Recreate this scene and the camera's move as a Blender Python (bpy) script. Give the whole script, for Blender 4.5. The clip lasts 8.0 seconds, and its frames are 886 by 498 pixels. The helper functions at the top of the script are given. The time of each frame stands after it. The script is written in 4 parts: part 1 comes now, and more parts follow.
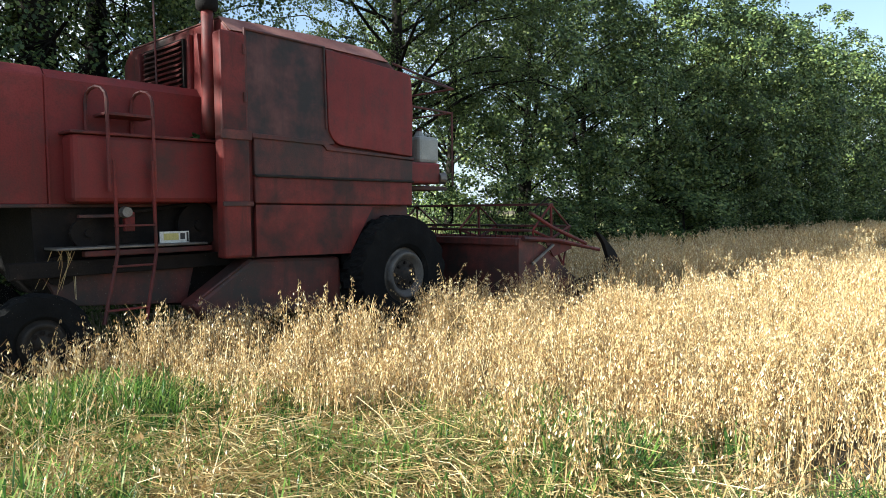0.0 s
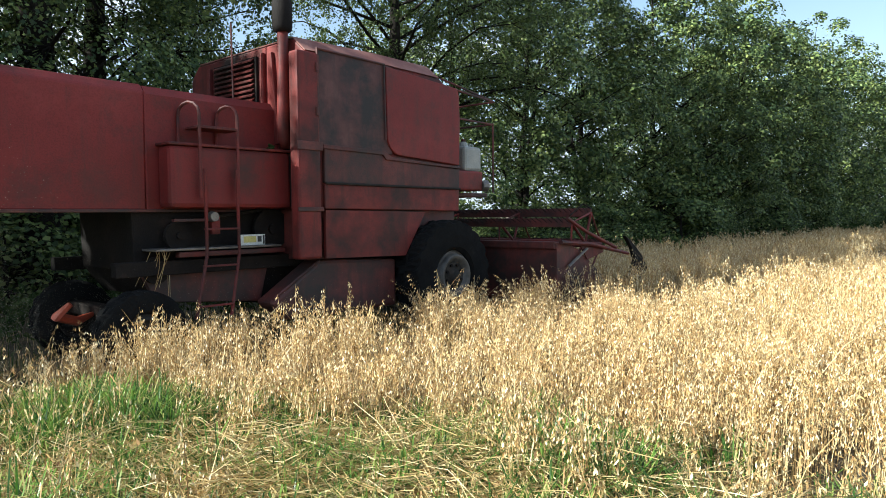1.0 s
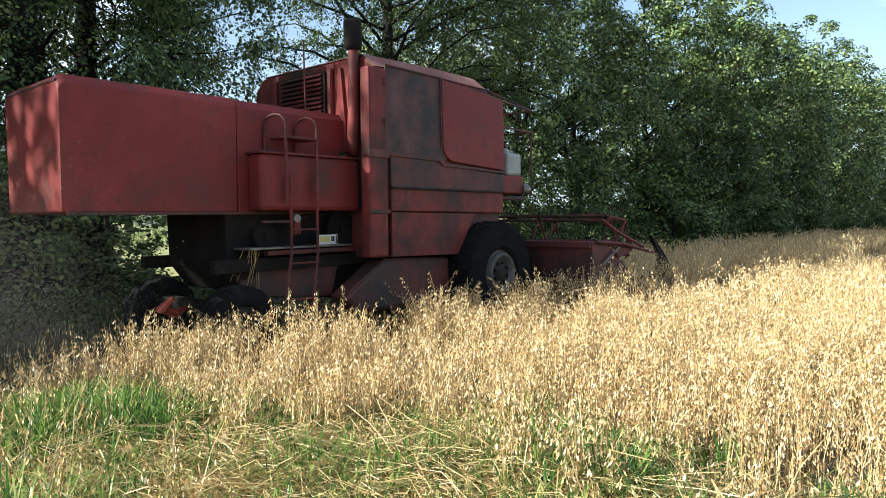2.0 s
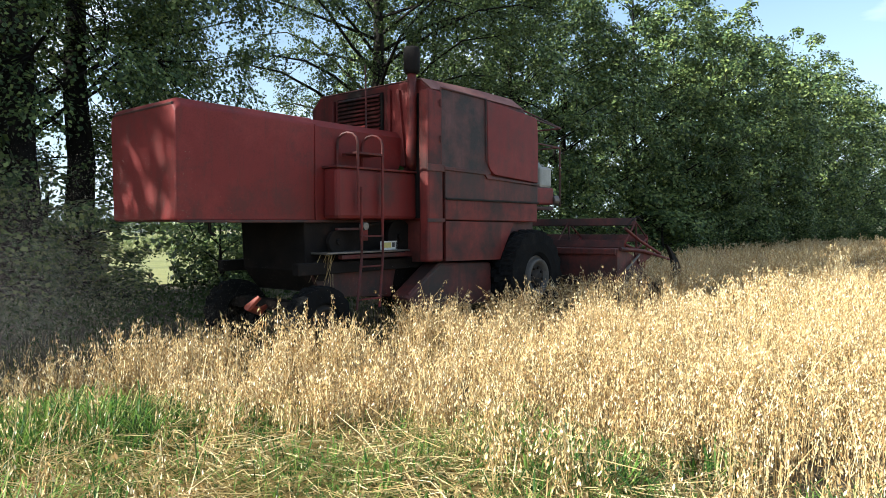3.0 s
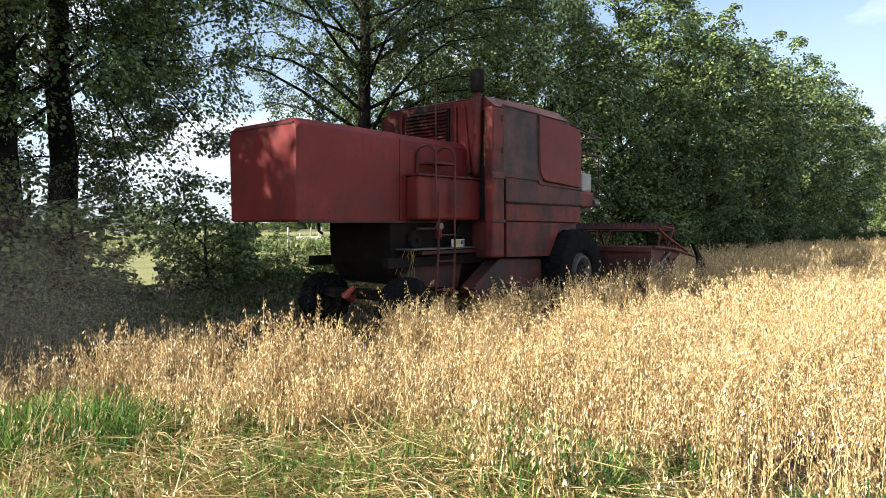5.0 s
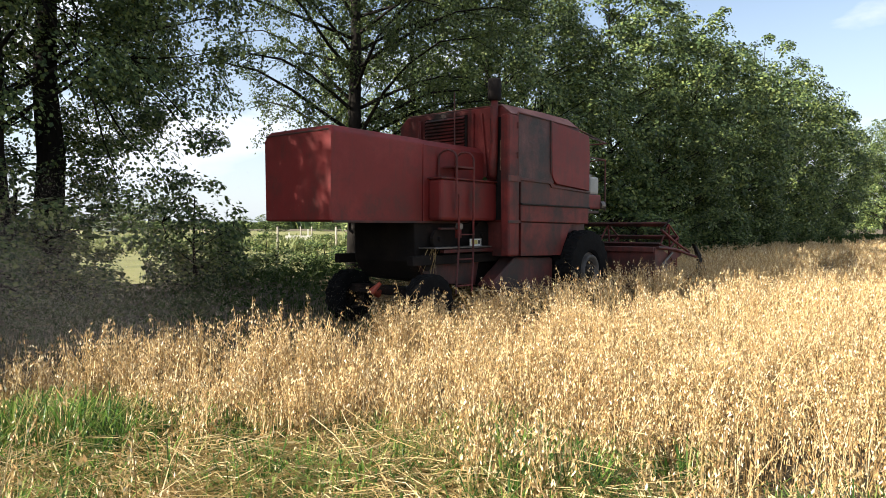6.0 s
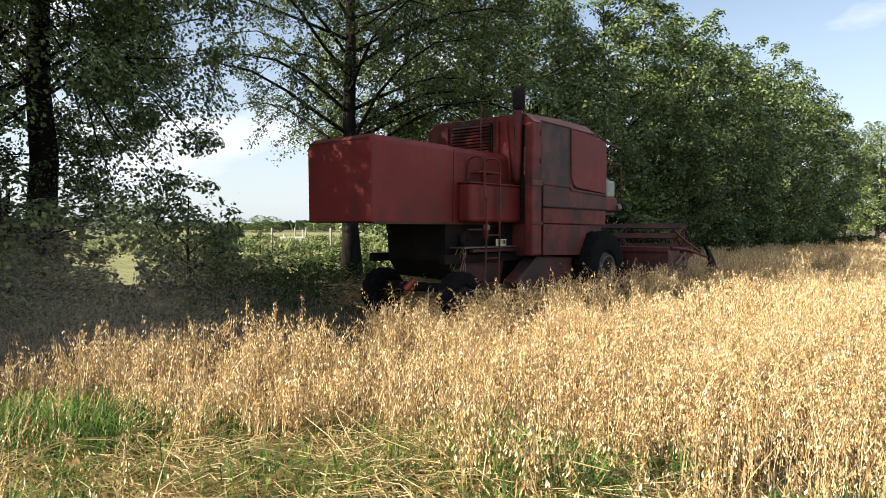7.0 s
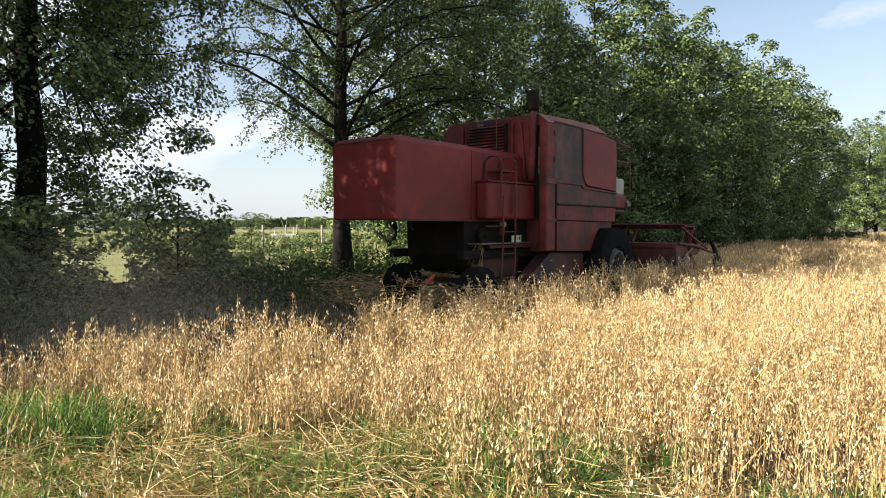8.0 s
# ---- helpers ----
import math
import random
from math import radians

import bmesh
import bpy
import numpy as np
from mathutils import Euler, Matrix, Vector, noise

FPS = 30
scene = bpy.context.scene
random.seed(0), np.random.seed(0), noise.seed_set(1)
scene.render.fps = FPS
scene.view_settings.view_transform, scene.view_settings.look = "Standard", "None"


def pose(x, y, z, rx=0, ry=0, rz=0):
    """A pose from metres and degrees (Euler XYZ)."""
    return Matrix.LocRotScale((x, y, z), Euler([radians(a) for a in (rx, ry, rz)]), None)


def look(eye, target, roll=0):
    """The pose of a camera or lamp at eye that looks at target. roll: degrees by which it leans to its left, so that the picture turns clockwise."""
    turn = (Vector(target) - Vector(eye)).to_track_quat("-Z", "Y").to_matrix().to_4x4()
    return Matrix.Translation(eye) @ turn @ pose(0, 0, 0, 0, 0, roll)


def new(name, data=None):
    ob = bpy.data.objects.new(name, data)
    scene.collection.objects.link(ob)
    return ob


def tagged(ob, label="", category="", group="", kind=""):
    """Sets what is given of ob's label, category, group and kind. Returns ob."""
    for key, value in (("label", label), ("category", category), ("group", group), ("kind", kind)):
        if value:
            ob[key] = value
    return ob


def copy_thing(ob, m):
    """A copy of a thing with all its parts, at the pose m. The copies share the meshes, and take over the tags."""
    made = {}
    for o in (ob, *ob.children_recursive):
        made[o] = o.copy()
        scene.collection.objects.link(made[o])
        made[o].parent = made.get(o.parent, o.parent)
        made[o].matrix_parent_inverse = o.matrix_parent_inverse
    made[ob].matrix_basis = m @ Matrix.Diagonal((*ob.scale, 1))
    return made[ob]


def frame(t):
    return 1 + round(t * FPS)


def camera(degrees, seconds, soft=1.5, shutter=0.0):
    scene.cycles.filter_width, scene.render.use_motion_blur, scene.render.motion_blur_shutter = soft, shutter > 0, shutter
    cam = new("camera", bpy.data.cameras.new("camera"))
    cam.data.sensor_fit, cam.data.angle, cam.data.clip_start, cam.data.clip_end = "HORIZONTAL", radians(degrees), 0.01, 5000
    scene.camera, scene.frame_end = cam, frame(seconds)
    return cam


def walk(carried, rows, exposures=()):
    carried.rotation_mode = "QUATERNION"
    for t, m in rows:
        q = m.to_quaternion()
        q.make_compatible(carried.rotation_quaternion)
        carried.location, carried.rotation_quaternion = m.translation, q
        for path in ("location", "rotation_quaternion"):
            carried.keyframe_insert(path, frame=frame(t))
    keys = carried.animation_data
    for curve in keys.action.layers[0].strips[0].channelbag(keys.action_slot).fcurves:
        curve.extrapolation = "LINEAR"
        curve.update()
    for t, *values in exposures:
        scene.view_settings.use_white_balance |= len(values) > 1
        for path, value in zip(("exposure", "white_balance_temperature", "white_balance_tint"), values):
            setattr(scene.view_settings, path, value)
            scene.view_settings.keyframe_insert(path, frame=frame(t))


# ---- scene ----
LENS = 66.0
EYE = (0.0, 0.0, 1.55)
# seconds, pitch, roll, yaw
PATH = [
    (0, -3.37, 0.60, 0.53),
    (0.5, -3.09, 0.70, 0.04),
    (1, -2.88, 0.49, 0.34),
    (2.5, -2.37, 0.58, -0.68),
    (3, -1.96, 0.39, -1.06),
    (3.5, -2.00, 0.25, -1.52),
    (4, -2.06, 0.13, -1.79),
    (4.5, -1.95, 0.25, -1.91),
    (6, -1.90, -0.01, -3.03),
    (6.5, -1.91, -0.19, -3.31),
    (7, -1.81, -0.07, -3.48),
    (7.5, -2.01, -0.06, -3.94),
    (8, -2.07, 0.00, -4.20),
]
cam = camera(LENS, 8.0, soft=0.5)
# the picture turns a little warmer towards the end
walk(cam, [(t, pose(*EYE, 90 + p, r, w)) for t, p, r, w in PATH],
     exposures=[(0.0, 1.57, 6000, 3), (3.5, 1.60, 6000, 3), (4.5, 1.57, 6250, 6), (6.0, 1.44, 6650, 11), (8.0, 1.32, 6750, 11)])

# the harvester's way: seconds, x, y, heading
DRIVE = [
    (0, -0.802, 8.846, 48.46),
    (0.5, -0.509, 9.112, 48.42),
    (1, -0.135, 9.475, 48.44),
    (2.5, 1.078, 10.644, 48.60),
    (3, 1.489, 11.110, 48.88),
    (3.5, 1.859, 11.476, 48.95),
    (4, 2.152, 11.867, 48.48),
    (4.5, 2.472, 12.144, 47.74),
    (6, 3.260, 12.985, 46.98),
    (6.5, 3.588, 13.382, 46.36),
    (7, 3.915, 13.674, 45.94),
    (7.5, 4.167, 13.993, 45.62),
    (8, 4.439, 14.053, 45.25),
]

# ---------------------------------------------------------------- light
SUN_EL, SUN_AZ = radians(31), math.atan2(-1.0, -0.40)
SUN_DIR = Vector((math.sin(SUN_AZ) * math.cos(SUN_EL), math.cos(SUN_AZ) * math.cos(SUN_EL), math.sin(SUN_EL)))


def make_world():
    world = bpy.data.worlds.new("sky")
    scene.world = world
    world.use_nodes = True
    nt = world.node_tree
    nt.nodes.clear()
    out, bg = nt.nodes.new("ShaderNodeOutputWorld"), nt.nodes.new("ShaderNodeBackground")
    sky = nt.nodes.new("ShaderNodeTexSky")
    sky.sky_type, sky.sun_disc = "NISHITA", False
    sky.sun_elevation, sky.sun_rotation = SUN_EL, SUN_AZ
    sky.air_density, sky.dust_density, sky.ozone_density = 1.0, 1.0, 1.0
    # broken fair-weather clouds
    tc, mp = nt.nodes.new("ShaderNodeTexCoord"), nt.nodes.new("ShaderNodeMapping")
    mp.inputs["Scale"].default_value = (1.0, 1.0, 2.6)
    mp.inputs["Location"].default_value = (0.31, 0.2, 0.1)
    ns = nt.nodes.new("ShaderNodeTexNoise")
    ns.inputs["Scale"].default_value, ns.inputs["Detail"].default_value = 3.2, 8
    rp = nt.nodes.new("ShaderNodeValToRGB")
    rp.color_ramp.elements[0].position, rp.color_ramp.elements[1].position = 0.50, 0.64
    mix = nt.nodes.new("ShaderNodeMixRGB")
    mix.inputs[2].default_value = (7.0, 7.2, 7.6, 1)
    nt.links.new(tc.outputs["Generated"], mp.inputs[0])
    nt.links.new(mp.outputs[0], ns.inputs["Vector"])
    nt.links.new(ns.outputs["Fac"], rp.inputs[0])
    nt.links.new(rp.outputs[0], mix.inputs[0])
    nt.links.new(sky.outputs[0], mix.inputs[1])
    # pale haze low over the horizon
    sep, hz, low = nt.nodes.new("ShaderNodeSeparateXYZ"), nt.nodes.new("ShaderNodeMapRange"), nt.nodes.new("ShaderNodeMixRGB")
    hz.inputs["From Min"].default_value, hz.inputs["From Max"].default_value = 0.0, 0.40
    hz.inputs["To Min"].default_value, hz.inputs["To Max"].default_value = 0.70, 0.0
    low.inputs[2].default_value = (4.7, 5.4, 6.3, 1)
    nt.links.new(tc.outputs["Generated"], sep.inputs[0])
    nt.links.new(sep.outputs["Z"], hz.inputs["Value"])
    nt.links.new(hz.outputs["Result"], low.inputs[0])
    nt.links.new(mix.outputs[0], low.inputs[1])
    nt.links.new(low.outputs[0], bg.inputs[0])
    bg.inputs[1].default_value = 0.072
    nt.links.new(bg.outputs[0], out.inputs[0])


make_world()
sun = new("sun", bpy.data.lights.new("sun", "SUN"))
sun.data.energy, sun.data.angle, sun.data.color = 5.0, radians(0.53), (1.0, 0.95, 0.86)
sun.matrix_world = look(SUN_DIR * 60, (0, 0, 0))


# ---------------------------------------------------------------- materials
def material(name, stops, scale=3.0, rough=0.7, metal=0.0, bump=0.15, fine=60.0, translucent=0.0, island=0.0, spec=0.5, space="Object", stretch=(1, 1, 1), grime=None, streak=None):
    """stops: (position, colour) along a coarse noise; island: how far single pieces differ; grime: (colour, amount, scale); streak: (colour, strength) of runs down the sheet."""
    m = bpy.data.materials.new(name)
    m.use_nodes = True
    nt = m.node_tree
    N, L = nt.nodes.new, nt.links.new
    bsdf, out = nt.nodes["Principled BSDF"], nt.nodes["Material Output"]
    tc, mp = N("ShaderNodeTexCoord"), N("ShaderNodeMapping")
    mp.inputs["Scale"].default_value = stretch
    L(tc.outputs[space], mp.inputs[0])
    n1, n2 = N("ShaderNodeTexNoise"), N("ShaderNodeTexNoise")
    n1.inputs["Scale"].default_value, n1.inputs["Detail"].default_value, n1.inputs["Roughness"].default_value = scale, 6, 0.62
    n2.inputs["Scale"].default_value, n2.inputs["Detail"].default_value = fine, 3
    for n in (n1, n2):
        L(mp.outputs[0], n.inputs["Vector"])
    ramp = N("ShaderNodeValToRGB")
    el = ramp.color_ramp.elements
    while len(el) < len(stops):
        el.new(0.5)
    for e, (p, c) in zip(el, stops):
        e.position, e.color = p, (*c, 1)
    fac = n1.outputs["Fac"]
    if island:
        geo, mx = N("ShaderNodeNewGeometry"), N("ShaderNodeMixRGB")
        mx.inputs[0].default_value = island
        L(fac, mx.inputs[1])
        L(geo.outputs["Random Per Island"], mx.inputs[2])
        fac = mx.outputs[0]
    L(fac, ramp.inputs[0])
    col = ramp.outputs[0]
    # fine grain of the colour
    grain, gr = N("ShaderNodeMixRGB"), N("ShaderNodeValToRGB")
    grain.blend_type, grain.inputs[0].default_value = "MULTIPLY", 0.6
    gr.color_ramp.elements[0].color, gr.color_ramp.elements[1].color = (0.62, 0.6, 0.58, 1), (1, 1, 1, 1)
    gr.color_ramp.elements[0].position, gr.color_ramp.elements[1].position = 0.3, 0.6
    L(n2.outputs["Fac"], gr.inputs[0])
    L(col, grain.inputs[1])
    L(gr.outputs[0], grain.inputs[2])
    col = grain.outputs[0]
    if grime:
        gc, amount, gs = grime
        g, gramp, gm = N("ShaderNodeTexNoise"), N("ShaderNodeValToRGB"), N("ShaderNodeMixRGB")
        g.inputs["Scale"].default_value, g.inputs["Detail"].default_value, g.inputs["Roughness"].default_value = gs, 9, 0.7
        L(tc.outputs[space], g.inputs["Vector"])
        gramp.color_ramp.elements[0].position, gramp.color_ramp.elements[1].position = 0.62 - amount * 0.3, 0.78 - amount * 0.2
        L(g.outputs["Fac"], gramp.inputs[0])
        L(gramp.outputs[0], gm.inputs[0])
        L(col, gm.inputs[1])
        gm.inputs[2].default_value = (*gc, 1)
        col = gm.outputs[0]
    if streak:
        sm, sn, sr, sx = N("ShaderNodeMapping"), N("ShaderNodeTexNoise"), N("ShaderNodeMapRange"), N("ShaderNodeMixRGB")
        sm.inputs["Scale"].default_value = (5.0, 5.0, 0.55)
        sn.inputs["Scale"].default_value, sn.inputs["Detail"].default_value, sn.inputs["Roughness"].default_value = 1.6, 8, 0.66
        sr.inputs["From Min"].default_value, sr.inputs["From Max"].default_value = 0.5, 0.74
        sr.inputs["To Max"].default_value = streak[1]
        L(tc.outputs[space], sm.inputs[0])
        L(sm.outputs[0], sn.inputs["Vector"])
        L(sn.outputs["Fac"], sr.inputs["Value"])
        L(sr.outputs["Result"], sx.inputs[0])
        L(col, sx.inputs[1])
        sx.inputs[2].default_value = (*streak[0], 1)
        col = sx.outputs[0]
    L(col, bsdf.inputs["Base Color"])
    bsdf.inputs["Roughness"].default_value, bsdf.inputs["Metallic"].default_value = rough, metal
    bsdf.inputs["Specular IOR Level"].default_value = spec
    if bump:
        b = N("ShaderNodeBump")
        b.inputs["Strength"].default_value, b.inputs["Distance"].default_value = bump, 0.02
        L(n2.outputs["Fac"], b.inputs["Height"])
        L(b.outputs[0], bsdf.inputs["Normal"])
    if translucent:
        tr, ms = N("ShaderNodeBsdfTranslucent"), N("ShaderNodeMixShader")
        ms.inputs[0].default_value = translucent
        L(col, tr.inputs[0])
        L(bsdf.outputs[0], ms.inputs[1])
        L(tr.outputs[0], ms.inputs[2])
        L(ms.outputs[0], out.inputs[0])
    return m


RED = material("weathered_red_paint", [(0.3, (0.10, 0.013, 0.011)), (0.5, (0.19, 0.023, 0.019)), (0.72, (0.27, 0.046, 0.038))], 1.3, 0.6, bump=0.06, fine=90, spec=0.32,
               grime=((0.022, 0.014, 0.012), 0.72, 1.0), streak=((0.035, 0.016, 0.012), 0.75))
RED_PLAIN = material("faded_red_panel_paint", [(0.3, (0.14, 0.016, 0.014)), (0.5, (0.19, 0.022, 0.020)), (0.75, (0.25, 0.040, 0.036))], 0.9, 0.6, bump=0.05, fine=70, spec=0.32,
                     grime=((0.06, 0.024, 0.02), 0.36, 1.3), streak=((0.075, 0.028, 0.022), 0.6))
# grime; on header and elevator the deep shade is put into this colour
RED_DIRTY_SHADED = material("grimy_shaded_red_paint", [(0.3, (0.03, 0.012, 0.010)), (0.5, (0.11, 0.021, 0.016)), (0.7, (0.2, 0.04, 0.03))], 1.9, 0.65, bump=0.15, fine=60,
                     grime=((0.024, 0.017, 0.014), 0.75, 1.3), streak=((0.02, 0.014, 0.012), 0.7))
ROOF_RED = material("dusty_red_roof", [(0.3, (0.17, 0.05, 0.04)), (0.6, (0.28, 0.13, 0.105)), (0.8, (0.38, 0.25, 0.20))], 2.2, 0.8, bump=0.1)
# oily metal, near black because the under-hood shade is in the colour
DARK = material("oily_dark_shaded_metal", [(0.3, (0.008, 0.007, 0.007)), (0.6, (0.018, 0.014, 0.012)), (0.8, (0.05, 0.03, 0.024))], 3.0, 0.8, 0.0, bump=0.3, spec=0.15)
SCREEN = material("dusty_dark_screen", [(0.40, (0.014, 0.009, 0.008)), (0.52, (0.07, 0.020, 0.017)), (0.66, (0.13, 0.045, 0.038)), (0.74, (0.2, 0.13, 0.11))], 2.0, 0.6, bump=0.3, fine=160, streak=((0.012, 0.009, 0.008), 0.8))
RUBBER = material("dusty_tyre_rubber", [(0.3, (0.007, 0.007, 0.007)), (0.6, (0.012, 0.012, 0.012)), (0.8, (0.034, 0.030, 0.026))], 4.0, 0.95, bump=0.3, spec=0.1)
RIM = material("dusty_grey_rim", [(0.3, (0.045, 0.040, 0.035)), (0.6, (0.095, 0.087, 0.077)), (0.8, (0.17, 0.155, 0.135))], 6.0, 0.6, 0.1, bump=0.15)
# darker copy of the rim grey; the rear wheels' shade is in the colour
RIM_DARK = material("shaded_dark_rim", [(0.3, (0.018, 0.016, 0.014)), (0.6, (0.04, 0.034, 0.029)), (0.8, (0.09, 0.075, 0.06))], 6.0, 0.8, bump=0.2, spec=0.2)
STEEL = material("worn_steel", [(0.3, (0.10, 0.09, 0.08)), (0.7, (0.24, 0.22, 0.2))], 5.0, 0.5, 0.6, bump=0.1)
ORANGE = material("orange_red_axle_paint", [(0.3, (0.25, 0.035, 0.014)), (0.7, (0.42, 0.07, 0.03))], 5.0, 0.5, bump=0.1)
RUST = material("scorched_rust", [(0.35, (0.03, 0.02, 0.016)), (0.5, (0.14, 0.06, 0.03)), (0.68, (0.34, 0.25, 0.15))], 7.0, 0.85, bump=0.3)
PLASTIC = material("translucent_white_plastic", [(0.3, (0.24, 0.25, 0.23)), (0.7, (0.36, 0.36, 0.33))], 4.0, 0.45, bump=0.03)
WHITE = material("white_label", [(0.3, (0.60, 0.60, 0.57)), (0.7, (0.76, 0.76, 0.72))], 9.0, 0.6, bump=0.0)
YELLOW = material("yellow_label", [(0.3, (0.50, 0.44, 0.14)), (0.7, (0.60, 0.53, 0.2))], 9.0, 0.6, bump=0.0)
DUST = material("straw_dust", [(0.3, (0.36, 0.31, 0.24)), (0.7, (0.5, 0.45, 0.37))], 2.0, 0.9, bump=0.0)

BLACK = material("black_print", [(0.3, (0.02, 0.02, 0.02)), (0.7, (0.05, 0.05, 0.05))], 9.0, 0.6, bump=0.0)
STRAW_STEM = material("ripe_oat_straw", [(0.1, (0.22, 0.125, 0.05)), (0.4, (0.38, 0.25, 0.10)), (0.7, (0.56, 0.42, 0.20)), (0.95, (0.72, 0.62, 0.41))], 0.6, 0.5, bump=0, translucent=0.1, island=0.65)
LYING_STRAW = material("bleached_straw", [(0.1, (0.36, 0.24, 0.10)), (0.5, (0.55, 0.42, 0.20)), (0.9, (0.76, 0.66, 0.42))], 0.8, 0.5, bump=0, translucent=0.1, island=0.65)
OAT_GRAIN = material("ripe_oat_spikelets", [(0.1, (0.24, 0.12, 0.05)), (0.32, (0.48, 0.30, 0.115)), (0.58, (0.70, 0.51, 0.23)), (0.92, (0.88, 0.78, 0.55))], 0.5, 0.45, bump=0, translucent=0.14, island=0.75)
GRASS = material("green_field_grass", [(0.1, (0.020, 0.055, 0.010)), (0.4, (0.062, 0.15, 0.022)), (0.64, (0.17, 0.29, 0.05)), (0.80, (0.35, 0.35, 0.11)), (0.92, (0.55, 0.45, 0.21))], 1.2, 0.4, bump=0, translucent=0.35, island=0.75)
WEED = material("dark_green_weeds", [(0.1, (0.022, 0.044, 0.012)), (0.5, (0.045, 0.078, 0.02)), (0.8, (0.09, 0.115, 0.036)), (0.97, (0.2, 0.17, 0.08))], 0.8, 0.75, bump=0, translucent=0.25, island=0.6, spec=0.15)
LEAF = material("alder_leaves", [(0.1, (0.026, 0.044, 0.020)), (0.42, (0.064, 0.105, 0.040)), (0.66, (0.18, 0.24, 0.075)), (0.93, (0.36, 0.39, 0.14))], 0.4, 0.45, bump=0, translucent=0.14, island=0.6, spec=0.2)
LEAF_LIGHT = material("pale_alder_leaves", [(0.1, (0.028, 0.048, 0.018)), (0.5, (0.07, 0.105, 0.032)), (0.8, (0.145, 0.185, 0.055)), (0.98, (0.27, 0.28, 0.10))], 0.4, 0.45, bump=0, translucent=0.28, island=0.65, spec=0.25)
BARK = material("dark_grey_alder_bark", [(0.3, (0.010, 0.009, 0.008)), (0.55, (0.022, 0.019, 0.016)), (0.75, (0.045, 0.038, 0.033))], 5.0, 0.95, bump=0.8, fine=30, stretch=(1, 1, 0.25), spec=0.1)
SOIL = material("stubble_soil", [(0.25, (0.035, 0.027, 0.017)), (0.45, (0.075, 0.057, 0.03)), (0.6, (0.14, 0.105, 0.05)), (0.75, (0.07, 0.085, 0.03))], 0.9, 0.95, bump=0.8, fine=25)
MEADOW = material("mown_meadow", [(0.3, (0.13, 0.14, 0.04)), (0.5, (0.20, 0.20, 0.06)), (0.7, (0.28, 0.25, 0.09))], 0.35, 0.9, bump=0.6, fine=14)
# green made paler and yellower: the distance haze is mixed into the colour
TALL_CROP = material("haze_tinted_tall_crop", [(0.15, (0.10, 0.13, 0.05)), (0.5, (0.19, 0.22, 0.085)), (0.9, (0.33, 0.33, 0.15))], 0.3, 0.7, bump=0, translucent=0.25, island=0.6, spec=0.2)
WOOD = material("grey_fence_wood", [(0.3, (0.20, 0.18, 0.14)), (0.7, (0.36, 0.33, 0.27))], 6.0, 0.85, bump=0.3)
PALE_WOOD = material("pale_board", [(0.3, (0.60, 0.58, 0.50)), (0.7, (0.78, 0.76, 0.68))], 6.0, 0.8, bump=0.2)
WALL_WHITE = material("white_render_wall", [(0.3, (0.66, 0.66, 0.64)), (0.7, (0.8, 0.8, 0.78))], 1.0, 0.9, bump=0.1)
ROOF_GREY = material("grey_roof_tiles", [(0.3, (0.11, 0.11, 0.12)), (0.7, (0.2, 0.2, 0.21))], 2.0, 0.8, bump=0.3)


# ---------------------------------------------------------------- mesh helpers
def part(name, bm, mat, parent=None, label="", smooth=False):
    me = bpy.data.meshes.new(name)
    bmesh.ops.recalc_face_normals(bm, faces=bm.faces)
    bm.to_mesh(me)
    bm.free()
    me.materials.append(mat)
    if smooth:
        me.polygons.foreach_set("use_smooth", [True] * len(me.polygons))
    ob = new(name, me)
    ob.parent = parent
    return tagged(ob, label)


def raw(name, verts, faces, mat, parent=None, label="", kind="", smooth=False, slots=None, more=()):
    """One mesh from arrays: verts (n, 3); faces (m, 3 or 4)."""
    me = bpy.data.meshes.new(name)
    verts, faces = np.asarray(verts, np.float32), np.asarray(faces, np.int32)
    me.vertices.add(len(verts))
    me.vertices.foreach_set("co", verts.ravel())
    k = faces.shape[1]
    me.loops.add(faces.size)
    me.loops.foreach_set("vertex_index", faces.ravel())
    me.polygons.add(len(faces))
    me.polygons.foreach_set("loop_start", np.arange(0, faces.size, k, dtype=np.int32))
    for m in (mat, *more):
        me.materials.append(m)
    if slots is not None:
        me.polygons.foreach_set("material_index", np.asarray(slots, np.int32))
    if smooth:
        me.polygons.foreach_set("use_smooth", np.ones(len(faces), bool))
    me.update(calc_edges=True)
    ob = new(name, me)
    ob.parent = parent
    return tagged(ob, label, kind=kind)


def box(x0, x1, y0, y1, z0, z1, bevel=0.0, bm=None):
    b = bmesh.new()
    bmesh.ops.create_cube(b, size=1, matrix=Matrix.LocRotScale(((x0 + x1) / 2, (y0 + y1) / 2, (z0 + z1) / 2), None, (x1 - x0, y1 - y0, z1 - z0)))
    if bevel:
        bmesh.ops.bevel(b, geom=list(b.edges), offset=bevel, segments=2, affect="EDGES", profile=0.5)
    return merge(bm, b)


def merge(bm, b):
    if bm is None:
        return b
    me = bpy.data.meshes.new("tmp")
    b.to_mesh(me)
    b.free()
    bm.from_mesh(me)
    bpy.data.meshes.remove(me)
    return bm


